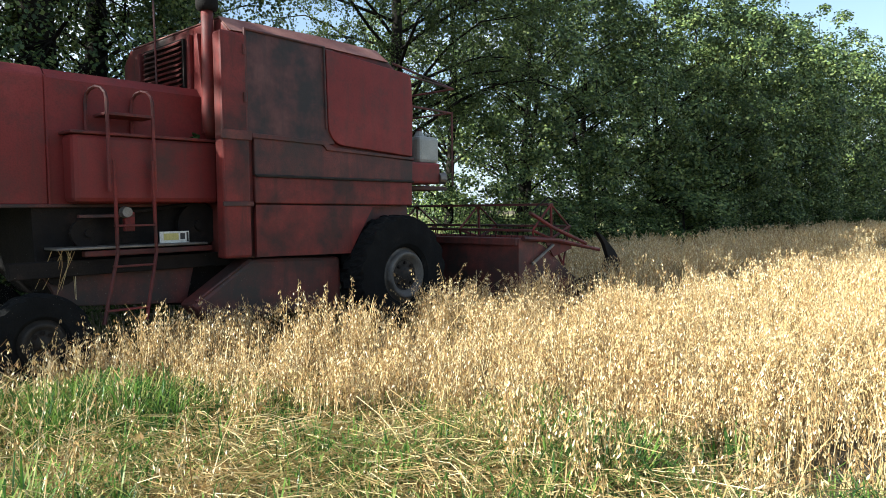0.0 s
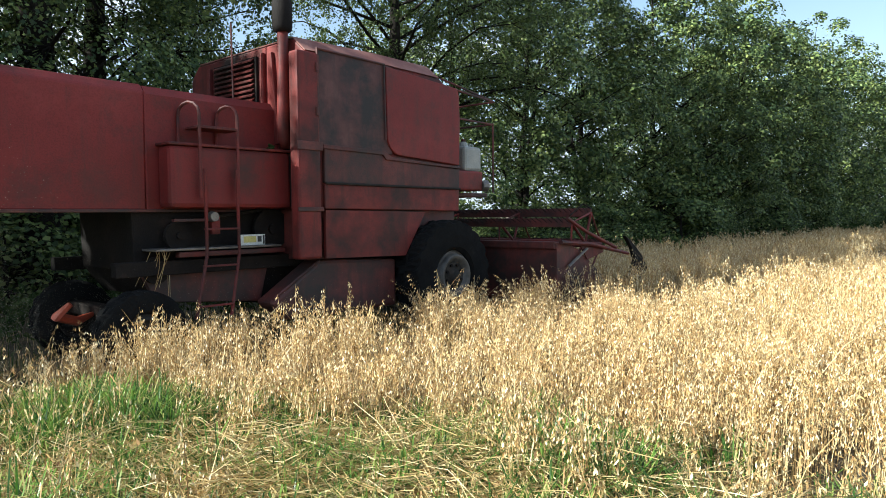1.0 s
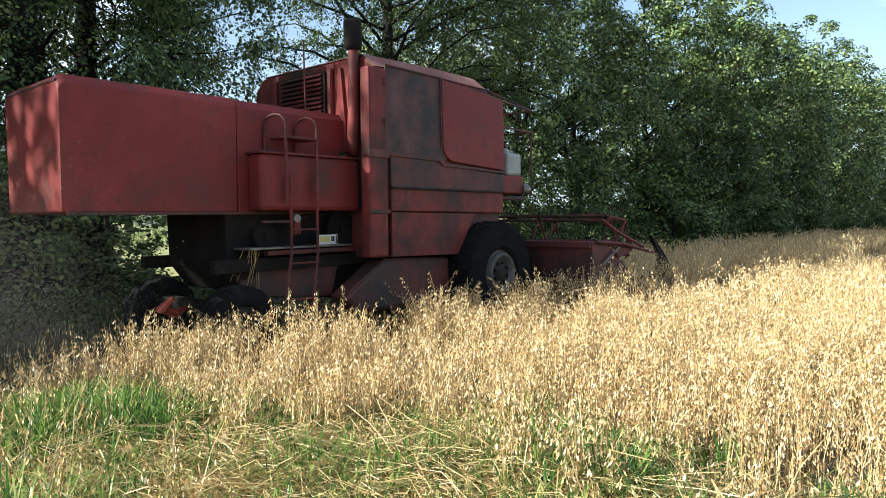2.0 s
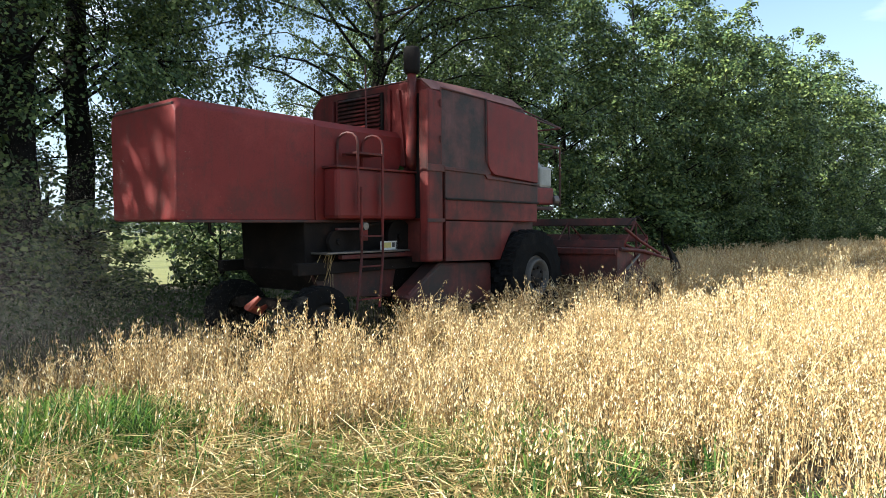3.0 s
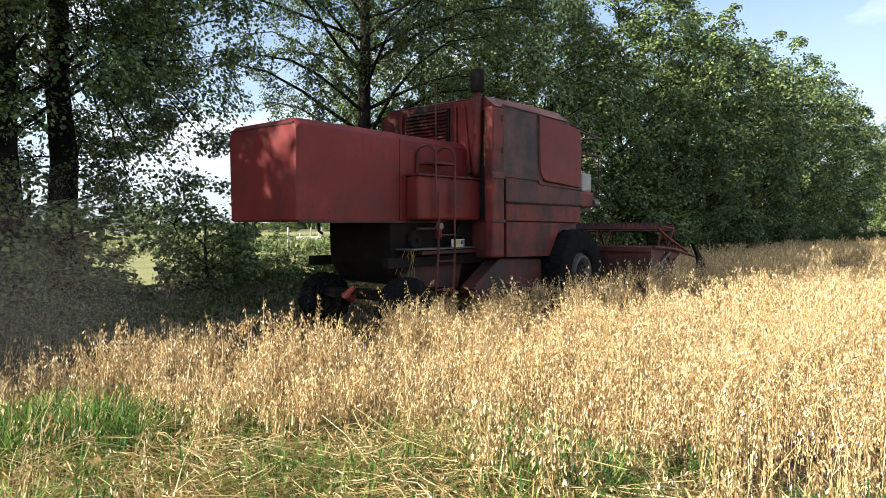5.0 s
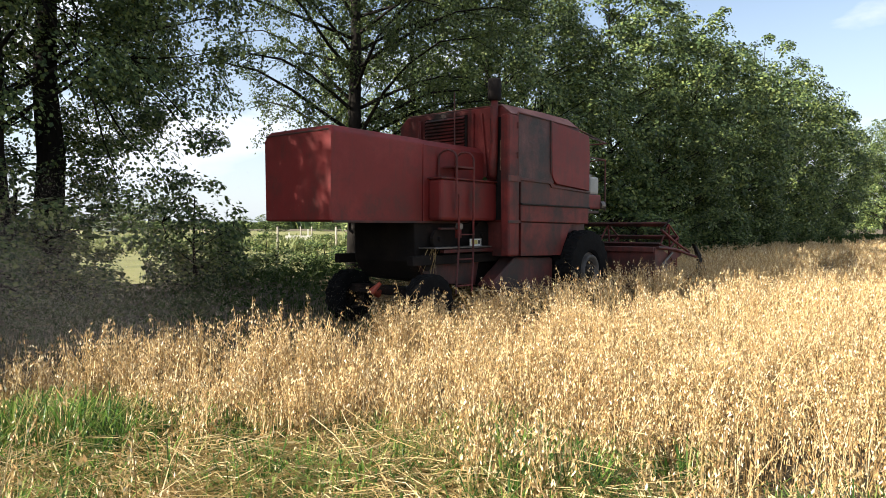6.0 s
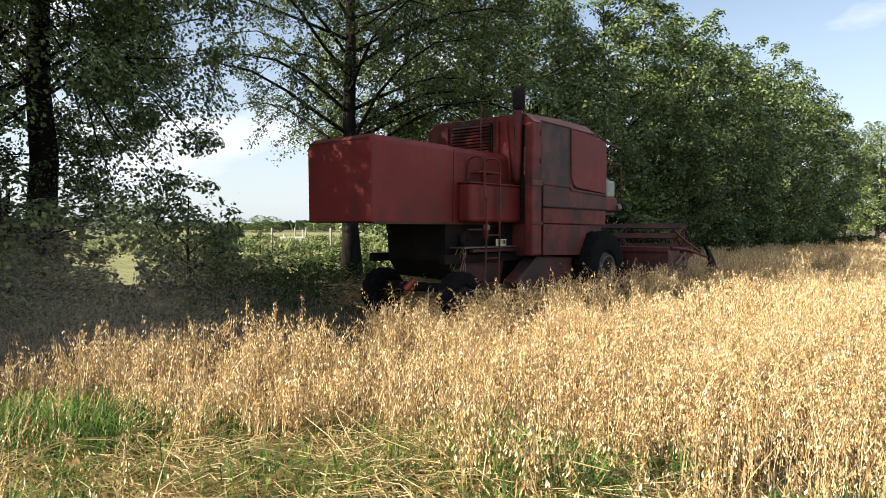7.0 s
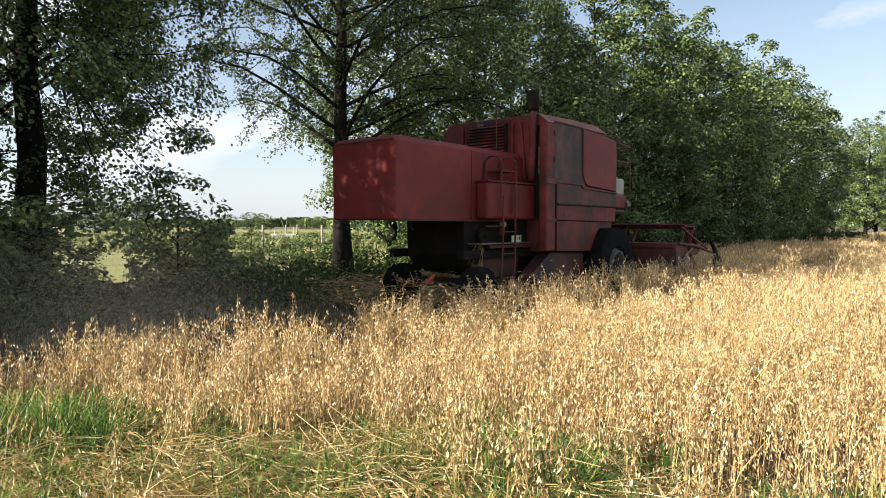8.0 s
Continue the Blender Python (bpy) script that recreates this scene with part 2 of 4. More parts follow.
def prism(pts, y0, y1, bevel=0.0, bm=None, axis="y"):
    """A polygon of (x, z), thick from y0 to y1 (axis y); or of (y, z), along x (axis x); or (x, y), along z."""
    b = bmesh.new()
    put = {"y": lambda p, d: (p[0], d, p[1]), "x": lambda p, d: (d, p[0], p[1]), "z": lambda p, d: (p[0], p[1], d)}[axis]
    lo, hi = [b.verts.new(put(p, y0)) for p in pts], [b.verts.new(put(p, y1)) for p in pts]
    b.faces.new(lo)
    b.faces.new(hi[::-1])
    for i in range(len(pts)):
        j = (i + 1) % len(pts)
        b.faces.new((lo[i], hi[i], hi[j], lo[j]))
    bmesh.ops.recalc_face_normals(b, faces=b.faces)
    if bevel:
        bmesh.ops.bevel(b, geom=list(b.edges), offset=bevel, segments=2, affect="EDGES", profile=0.5)
    return merge(bm, b)


def tube(points, radius, sides=8, bm=None):
    """A round bar along points; radius: one, or one for each point."""
    b = bm or bmesh.new()
    pts = [Vector(p) for p in points]
    rad = [float(q) for q in radius] if isinstance(radius, (list, tuple)) else [float(radius)] * len(pts)
    rings = []
    for i, p in enumerate(pts):
        d = (pts[min(i + 1, len(pts) - 1)] - pts[max(i - 1, 0)]).normalized()
        a = d.orthogonal().normalized() if not rings else (last - d * last.dot(d)).normalized()
        last = a
        c = d.cross(a)
        rings.append([b.verts.new(p + rad[i] * (a * math.cos(t) + c * math.sin(t))) for t in (2 * math.pi * k / sides for k in range(sides))])
    for r, s in zip(rings, rings[1:]):
        for k in range(sides):
            b.faces.new((r[k], r[(k + 1) % sides], s[(k + 1) % sides], s[k]))
    b.faces.new(rings[0][::-1])
    b.faces.new(rings[-1])
    return b


def lathe(profile, sides=40, bm=None, closed=False):
    """A profile of (y, r) turned about the y axis."""
    b = bm or bmesh.new()
    rings = [[b.verts.new((r * math.cos(a), y, r * math.sin(a))) for a in (2 * math.pi * k / sides for k in range(sides))] for y, r in profile]
    pairs = list(zip(rings, rings[1:])) + ([(rings[-1], rings[0])] if closed else [])
    for r, s in pairs:
        for k in range(sides):
            b.faces.new((r[k], r[(k + 1) % sides], s[(k + 1) % sides], s[k]))
    return b


def loft(sections):
    b = bmesh.new()
    rings = [[b.verts.new(p) for p in s] for s in sections]
    n = len(rings[0])
    for r, s in zip(rings, rings[1:]):
        for k in range(n):
            b.faces.new((r[k], r[(k + 1) % n], s[(k + 1) % n], s[k]))
    b.faces.new(rings[0][::-1])
    b.faces.new(rings[-1])
    return b


def arc(cx, cz, r, a0, a1, n=8):
    return [(cx + r * math.cos(radians(a0 + (a1 - a0) * k / n)), cz + r * math.sin(radians(a0 + (a1 - a0) * k / n))) for k in range(n + 1)]


# ---------------------------------------------------------------- the lie of the land
# The tree row and the harvester's swath run along U; N points from the camera to the trees.
TH = radians(47)
U, N_ = np.array((math.cos(TH), math.sin(TH))), np.array((-math.sin(TH), math.cos(TH)))
rng = np.random.default_rng(7)


def at(s, d):
    """The place s metres along the row and d metres off it."""
    p = s * U + d * N_
    return float(p[0]), float(p[1])


def ground_sheet():
    n = 90
    ax = np.sign(np.linspace(-1, 1, n)) * np.abs(np.linspace(-1, 1, n)) ** 3 * 1500
    gx, gy = np.meshgrid(ax, ax)
    d = np.hypot(gx, gy)
    gz = np.array([noise.noise((x * 0.35, y * 0.35, 0)) for x, y in zip(gx.ravel(), gy.ravel())]) * 0.05 * np.clip(d.ravel() / 6, 0, 1) - 0.02
    v = np.stack([gx.ravel(), gy.ravel(), gz], -1)
    i = np.arange((n - 1) * n).reshape(n - 1, n)[:, :-1].ravel()
    f = np.stack([i, i + 1, i + 1 + n, i + n], -1)
    tagged(raw("ground", v, f, SOIL, kind="structure", smooth=True), "straw-strewn brown field soil with thin green growth", "ground")


def meadow_sheet():
    a = [at(-60, 17.5), at(120, 17.5), at(160, 400), at(-300, 400)]
    n = 24
    u, w = np.meshgrid(np.linspace(0, 1, n), np.linspace(0, 1, n) ** 2)
    p = [np.array(q) for q in a]
    g = (p[0] * (1 - u[..., None]) + p[1] * u[..., None]) * (1 - w[..., None]) + (p[3] * (1 - u[..., None]) + p[2] * u[..., None]) * w[..., None]
    v = np.concatenate([g.reshape(-1, 2), np.full((n * n, 1), 0.045)], 1)
    v[:, 2] += 0.02 * np.sin(v[:, 0] * 0.7) * np.cos(v[:, 1] * 0.6)
    i = np.arange((n - 1) * n).reshape(n - 1, n)[:, :-1].ravel()
    tagged(raw("meadow_ground", v, np.stack([i, i + 1, i + 1 + n, i + n], -1), MEADOW, kind="structure", smooth=True), "sunlit mown meadow of yellowish green grass", "meadow")


ground_sheet()
meadow_sheet()


# ---------------------------------------------------------------- blades, stalks and leaves as arrays
def ribbons(pts, width, side):
    """Flat strips: pts (n, k, 3), width (n, k), side (n, 3). Returns verts and quads."""
    n, k, _ = pts.shape
    off = side[:, None, :] * width[..., None] / 2
    v = np.stack([pts - off, pts + off], 2).reshape(-1, 3)
    b = (np.arange(n) * 2 * k)[:, None] + (np.arange(k - 1) * 2)[None]
    f = np.stack([b, b + 1, b + 3, b + 2], -1).reshape(-1, 4)
    return v, f


def unit(a):
    return a / np.linalg.norm(a, axis=-1, keepdims=True)


def diamonds(centre, axis, length, width):
    """Small pointed husks or leaves, widest past the middle."""
    n = len(centre)
    side = unit(np.cross(axis, unit(rng.normal(size=(n, 3))))) * width[:, None] / 2
    a, b = centre + axis * length[:, None] * 0.5, centre - axis * length[:, None] * 0.5
    m = centre + axis * length[:, None] * 0.1
    return np.stack([a, m + side, b, m - side], 1).reshape(-1, 3), np.arange(4 * n).reshape(n, 4)


class Heap:
    def __init__(self):
        self.v, self.f, self.s, self.n = [], [], [], 0

    def add(self, vf, slot=0):
        v, f = vf
        self.v.append(v), self.f.append(f + self.n), self.s.append(np.full(len(f), slot))
        self.n += len(v)

    def make(self, name, mats, **kw):
        return raw(name, np.concatenate(self.v), np.concatenate(self.f), mats[0], slots=np.concatenate(self.s), more=mats[1:], **kw)


def patchy(xy, scale, seed=0.0):
    return np.array([noise.noise((x * scale, y * scale, seed)) for x, y in xy])


def oat_plants(heap, xy, height, size=1.0, husks=20, lean=0.12, leaves=2, base=0.0, panicle=0.26, twigs=False):
    """Ripe oat plants: a thin bent stalk, dry leaves, and an open nodding panicle of hanging husks. Slots: 0 straw, 1 husks."""
    n = len(xy)
    az = rng.uniform(0, 2 * np.pi, n)
    tilt = np.abs(rng.normal(0, lean, n))[:, None]
    d = np.stack([np.cos(az), np.sin(az)], -1) * tilt
    h = height[:, None]
    root = np.concatenate([xy, np.full((n, 1), base)], 1)
    ks = np.array([0, 0.45, 0.8, 1.0])
    bend = np.array([0, 0.25, 0.7, 1.35])
    kink = rng.uniform(0.5, 1.8, (n, 1))
    pts = np.stack([root + np.concatenate([d * h * b * (kink if b > 0.5 else 1), h * k], 1) for k, b in zip(ks, bend)], 1)
    yaw = rng.uniform(0, 2 * np.pi, n)
    side = np.stack([np.cos(yaw), np.sin(yaw), np.zeros(n)], -1)
    wid = np.outer(rng.uniform(0.8, 1.2, n), np.array([0.0055, 0.005, 0.0038, 0.002])) * size
    heap.add(ribbons(pts, wid, side))
    for _ in range(leaves):
        k = rng.uniform(0.2, 0.75, n)[:, None]
        a = rng.uniform(0, 2 * np.pi, n)
        out = np.stack([np.cos(a), np.sin(a), np.zeros(n)], -1)
        ln = rng.uniform(0.14, 0.34, n)[:, None]
        p0 = root + np.concatenate([d * h * k * 0.6, h * k], 1)
        p1 = p0 + out * ln * 0.42 + np.array([0, 0, 1]) * ln * 0.22
        p2 = p0 + out * ln * 0.6 - np.array([0, 0, 1]) * ln * rng.uniform(0.2, 1.0, n)[:, None]
        heap.add(ribbons(np.stack([p0, p1, p2], 1), np.outer(np.ones(n), (0.006, 0.0075, 0.0012)) * size, np.stack([-out[:, 1], out[:, 0], np.zeros(n)], -1)))
    # husks hang in whorls on fine side branches, the lower ones spreading wider
    whorl = np.floor(rng.uniform(0, 5.999, (n, husks)))
    q = ((whorl + rng.uniform(-0.25, 0.25, (n, husks)) + 0.3) / 6).clip(0, 1)
    top, low = pts[:, 3], pts[:, 3] - (pts[:, 3] - pts[:, 1]) * np.minimum(1, panicle / (0.55 * h))
    axisp = low[:, None] * (1 - q[..., None]) + top[:, None] * q[..., None]
    nod = rng.uniform(0, 2 * np.pi, (n, 1))
    a = rng.uniform(0, 2 * np.pi, (n, husks))
    r = (0.008 + 0.040 * (1 - q) ** 0.8 * rng.uniform(0.15, 1, (n, husks))) * (0.6 + 0.4 * size)
    c = axisp + np.stack([np.cos(a) * r + np.cos(nod) * 0.022, np.sin(a) * r + np.sin(nod) * 0.022, -0.55 * r], -1)
    hang = unit(np.stack([np.cos(a) * 0.38, np.sin(a) * 0.38, -np.ones_like(a)], -1) + rng.normal(0, 0.26, (n, husks, 3)))
    m = n * husks
    ln = rng.uniform(0.020, 0.034, m) * size
    heap.add(diamonds(c.reshape(m, 3), hang.reshape(m, 3), ln, ln * rng.uniform(0.22, 0.36, m)), 1)
    if twigs:
        e = (c + np.array([0, 0, 0.012]))[:, ::3].reshape(-1, 3)
        b0 = (axisp + np.array([0, 0, 0.015]))[:, ::3].reshape(-1, 3)
        heap.add(ribbons(np.stack([b0, e], 1), np.full((len(e), 2), 0.0018), unit(np.cross(e - b0 + 1e-5, [0.3, 0.8, 0.5]))))


def blades(heap, xy, height, width, curl=0.6, slot=0, base=0.0):
    n = len(xy)
    a = rng.uniform(0, 2 * np.pi, n)
    out = np.stack([np.cos(a), np.sin(a), np.zeros(n)], -1)
    c = np.abs(rng.normal(curl, 0.3, n))[:, None]
    h = height[:, None]
    z = np.array([0, 0, 1.0])
    p0 = np.concatenate([xy, np.full((n, 1), base)], 1)
    pts = np.stack([p0, p0 + z * h * 0.55 + out * h * c * 0.2, p0 + z * h * (0.95 - 0.1 * c) + out * h * c * 0.55, p0 + z * h * (1.0 - 0.35 * c) + out * h * c], 1)
    heap.add(ribbons(pts, np.outer(rng.uniform(0.7, 1.3, n) * width, (0.8, 1, 0.7, 0.1)), np.stack([-out[:, 1], out[:, 0], np.zeros(n)], -1)), slot)


def scatter_view(count, r0, r1, a0=-40, a1=42):
    """Random ground points in a fan before the eye (degrees to the right of +y), even by area."""
    a = np.radians(rng.uniform(a0, a1, count))
    r = np.sqrt(rng.uniform(r0 * r0, r1 * r1, count))
    return np.stack([np.sin(a) * r, np.cos(a) * r], -1)


def bunched(xy, spread, share=4):
    """Draws the points together in tufts of a few."""
    c = xy[np.arange(len(xy)) // share * share]
    return c + rng.normal(0, spread, xy.shape)


APEX = np.array((-3.2, 5.32))
EDGE = np.array((math.cos(radians(-25)), math.sin(radians(-25))))  # the near edge of the crop
SWATH0, SWATH1 = 5.65, 10.1          # the strip that the header takes, off the row's line
CUT_FROM, CUT_TO = 9.1, 16.6         # the header's knife at the start and the end, along the row


def crop_depth(xy):
    """How far a point lies inside the crop's near edge."""
    r = xy - APEX
    return EDGE[0] * r[:, 1] - EDGE[1] * r[:, 0]


def in_crop(xy, rough=0.25):
    s, d = xy @ U, xy @ N_
    edge = crop_depth(xy) + patchy(xy, 1.1) * rough * 2
    wob = patchy(xy, 0.8, 5.0) * rough * 0.7
    left = 0.6 * np.clip((5.0 - s) / 1.5, 0, 1) + 0.6 * np.clip(2.2 - s, 0, 1)  # left standing behind the turn-in
    near = (d + wob < SWATH0 + left) & (edge > -0.12 * np.clip((4.5 - s) / 2, 0, 1))
    ahead = (s > CUT_TO) & (d >= SWATH0 - 0.2) & (d + wob * 3 < 12.2)
    beside = (d > SWATH1) & (d + wob * 3 < 11.6) & (s > 19)
    return near | ahead | beside


def oat_crop():
    heap = Heap()
    for count, r0, r1, size, husks, leaves in ((20000, 2.0, 9, 1.0, 27, 2), (27000, 9, 20, 1.5, 17, 1), (14000, 20, 48, 2.9, 10, 0), (9000, 48, 150, 6.0, 9, 0)):
        a0, a1 = (-48, 58) if r0 < 20 else (4, 44)
        xy = bunched(scatter_view(count, r0, r1, a0, a1), 0.06 if r0 < 9 else 0.085, 9)
        xy = xy[in_crop(xy, 0.32)]
        s, d = xy @ U, xy @ N_
        tuft = patchy(xy, 2.3, 6.5) if r0 < 20 else 0.0
        hgt = 0.53 + 0.075 * rng.normal(0, 1, len(xy)).clip(-2.4, 1.6) + 0.14 * patchy(xy, 0.9, 3.0) + 0.22 * tuft + 0.16 * (rng.uniform(0, 1, len(xy)) < 0.05) - 0.11 * np.clip((9 - s) / 2, 0, 1) * np.clip((d - 3.6) / 1.2, 0, 1)
        # taller, more ragged plants along the open side of the swath
        brink = np.clip((d - SWATH0 + 1.5) / 0.6, 0, 1) * (d < SWATH0 + 1.3)
        hgt = hgt + brink * (0.10 * np.clip((s - 8) / 3, 0, 1) + 0.2 * tuft + 0.14 * (patchy(xy, 1.6, 8.0) > 0.1) * rng.uniform(0, 1, len(xy)))
        thin = np.clip(crop_depth(xy) / 0.6, 0.0, 1)
        gaps = np.clip(1.0 + 1.9 * patchy(xy, 1.0, 7.0) + 1.6 * (0.4 + brink) * tuft, 0.2, 1) if r0 < 20 else 1.0
        keep = rng.uniform(0, 1, len(xy)) < (0.35 + 0.65 * thin) * gaps
        xy, hgt = xy[keep], (hgt * (0.8 + 0.2 * thin))[keep]
        oat_plants(heap, xy, hgt.clip(0.25, 1.05), size, husks, 0.24, leaves, panicle=0.27 if r0 < 20 else 0.4, twigs=r0 < 9)
    # a few plants left standing in the grass before the crop
    xy = bunched(scatter_view(1300, 2.4, 6.2), 0.06, 6)
    dp = crop_depth(xy)
    xy = xy[(dp < 0.1) & (dp > -1.6) & (patchy(xy, 0.9, 9.0) + 0.22 * rng.normal(size=len(xy)) > 0.22) & (xy @ N_ < SWATH0 - 0.3)]
    oat_plants(heap, xy, rng.uniform(0.35, 0.75, len(xy)), 1.1, 22, 0.3, 2, twigs=True)
    # lodged plants beaten flat before the crop
    xy = bunched(np.concatenate([rng.normal((-0.5, 3.5), (1.1, 0.4), (420, 2)), rng.normal((1.2, 3.2), (0.6, 0.3), (110, 2)), rng.normal((-2.3, 3.9), (0.5, 0.4), (90, 2))]), 0.08, 7)
    xy = xy[crop_depth(xy) < 0.35]
    oat_plants(heap, xy, rng.uniform(0.16, 0.36, len(xy)), 1.0, 20, 1.1, 2, twigs=True)
    # some tall ones at the brink of the swath
    xy = np.array((-1.43, 5.85)) + rng.normal(0, 0.07, (4, 2))
    oat_plants(heap, xy, np.array((0.98, 0.9, 0.86, 0.8)), 1.2, 18, 0.07, 1, twigs=True)
    tagged(heap.make("oat_crop", [STRAW_STEM, OAT_GRAIN], kind="stuff"), "ripe golden standing oats with nodding panicles", "oats")


def oat_strips():
    """The oats that the header takes during the ride, one strip for each half metre."""
    made = []
    s = CUT_FROM
    while s < CUT_TO - 0.1:
        heap = Heap()
        n = 150
        xy = np.stack([rng.uniform(0, 0.5, n), rng.uniform(SWATH0 - 0.1, SWATH1, n) - SWATH0], -1)
        oat_plants(heap, xy, rng.uniform(0.5, 0.78, n), 1.5, 14, 0.15, 1)
        ob = heap.make("oat_strip", [STRAW_STEM, OAT_GRAIN], kind="stuff")
        tagged(ob, "strip of ripe oats before the cutter bar", "oats", "oat strips being cut")
        made.append((ob, s))
        s += 0.5
    return made


def near_grass():
    heap = Heap()
    xy = bunched(scatter_view(135000, 0.4, 7.4, -80, 80), 0.07, 24)
    dp = crop_depth(xy)
    xy = xy[(dp < 0.75) & (xy @ N_ < SWATH0 - 0.1) & (patchy(xy, 1.3, 2.0) + 0.2 * rng.normal(size=len(xy)) > -0.14)]
    dp = crop_depth(xy)
    h = (0.24 + 0.26 * patchy(xy, 1.0, 4.0) + 0.2 * patchy(xy, 3.5, 14.0) + rng.uniform(-0.10, 0.16, len(xy))).clip(0.05, 0.6) * np.where(dp > 0, 0.9, 1.0) * (1 - 0.2 * np.exp(-(((xy - [-0.55, 3.35]) / [1.1, 0.45]) ** 2).sum(1)))
    blades(heap, xy, h, 0.0085, 0.75)
    tagged(heap.make("grass", [GRASS], kind="stuff"), "lush green grass along the edge of the crop", "grass")
    # straw trodden flat on the grass
    heap = Heap()
    xy = scatter_view(24000, 2.2, 6.0, -42, 42)
    dp = crop_depth(xy)
    w = patchy(xy, 0.7, 12.0) + 0.2 * rng.normal(size=len(xy)) + 0.5 * np.exp(-((xy - [-0.2, 3.7]) ** 2).sum(1) / 0.7)
    xy = xy[(dp < 0.5) & (w > 0.15) & (xy @ N_ < SWATH0)]
    mat = rng.normal((-0.55, 3.35), (0.95, 0.40), (3600, 2))
    xy = np.concatenate([xy, mat[crop_depth(mat) < 0.3]])
    n = len(xy)
    a = rng.normal(-0.35, 1.0, n)
    d = np.stack([np.cos(a), np.sin(a), rng.normal(0, 0.2, n)], -1)
    ln = rng.uniform(0.12, 0.55, n)[:, None]
    p = np.concatenate([xy, rng.uniform(0.05, 0.30, (n, 1))], 1)
    pts = np.stack([p, p + d * ln * 0.5 + rng.normal(0, 0.035, (n, 3)), p + d * ln], 1)
    heap.add(ribbons(pts, np.full((n, 3), 0.0055), np.tile([0.3, -0.5, 0.8], (n, 1)) / 0.99))
    tagged(heap.make("loose_straw", [LYING_STRAW], kind="stuff"), "pale trodden straw lying across the grass", "straw")


def stubble():
    heap = Heap()
    s, d = rng.uniform(-12, CUT_FROM, 9000), rng.uniform(3.6, 10.2, 9000)
    xy = s[:, None] * U + d[:, None] * N_
    xy = xy[~in_crop(xy) & ((d > SWATH0) | (crop_depth(xy) > 0.3) | (xy[:, 0] < -2.6))]
    n = len(xy)
    blades(heap, xy, rng.uniform(0.05, 0.16, n), 0.005, 0.4)
    tagged(heap.make("stubble", [STRAW_STEM], kind="stuff"), "short cut straw stubble behind the harvester", "stubble")


def undergrowth():
    """Nettles, brambles and rank grass: many small leaves on low clumps, and some blades."""
    heap = Heap()
    n = 3600
    s, d = rng.uniform(-10, 1, n) * 0 + rng.uniform(0, 1, n) ** 1.5 * 100 - 9, rng.uniform(9.6, 18.2, n)
    keep = ((d < 17.2) | (s > 16)) & ((d > 10.6) | (s < CUT_FROM))
    xy = s[keep][:, None] * U + d[keep][:, None] * N_
    hgt = (0.42 + 0.4 * patchy(xy, 0.3, 6.0) + rng.uniform(-0.1, 0.2, len(xy))).clip(0.12, 1.0)
    low = (xy @ U > 5.6) & (xy @ U < 8.4) & (xy @ N_ > 10)
    hgt = np.where(low, hgt * 0.35, hgt)
    for k in range(17):
        q = rng.uniform(0, 1, len(xy))
        c = np.concatenate([xy + rng.normal(0, 0.22, xy.shape), (hgt * q)[:, None]], 1)
        ax = unit(rng.normal(size=c.shape) + [0, 0, -0.2])
        far = 1 + np.clip((xy @ U - 15) / 25, 0, 2.5)
        ln = rng.uniform(0.06, 0.15, len(xy)) * far
        heap.add(diamonds(c, ax, ln, ln * 0.55))
    m = 14000
    s, d = rng.uniform(-9, 20, m), rng.uniform(6.0, 16.5, m)
    keep = (s < CUT_FROM) | (d > 10.4)
    xy = s[keep][:, None] * U + d[keep][:, None] * N_
    blades(heap, xy, rng.uniform(0.06, 0.3, len(xy)), 0.009, 0.7)
    tagged(heap.make("weeds", [WEED], kind="stuff"), "rank dark green weeds and brambles under the trees", "weeds")


def maize():
    heap = Heap()
    xy = scatter_view(9000, 41, 78, -40, 8)
    xy = xy[(xy @ N_ > 27)]
    n = len(xy)
    blades(heap, xy, rng.uniform(0.45, 0.95, n), 0.11, 0.8)
    tagged(heap.make("tall_crop", [TALL_CROP], kind="stuff"), "distant sunlit band of tall green crop", "crop")


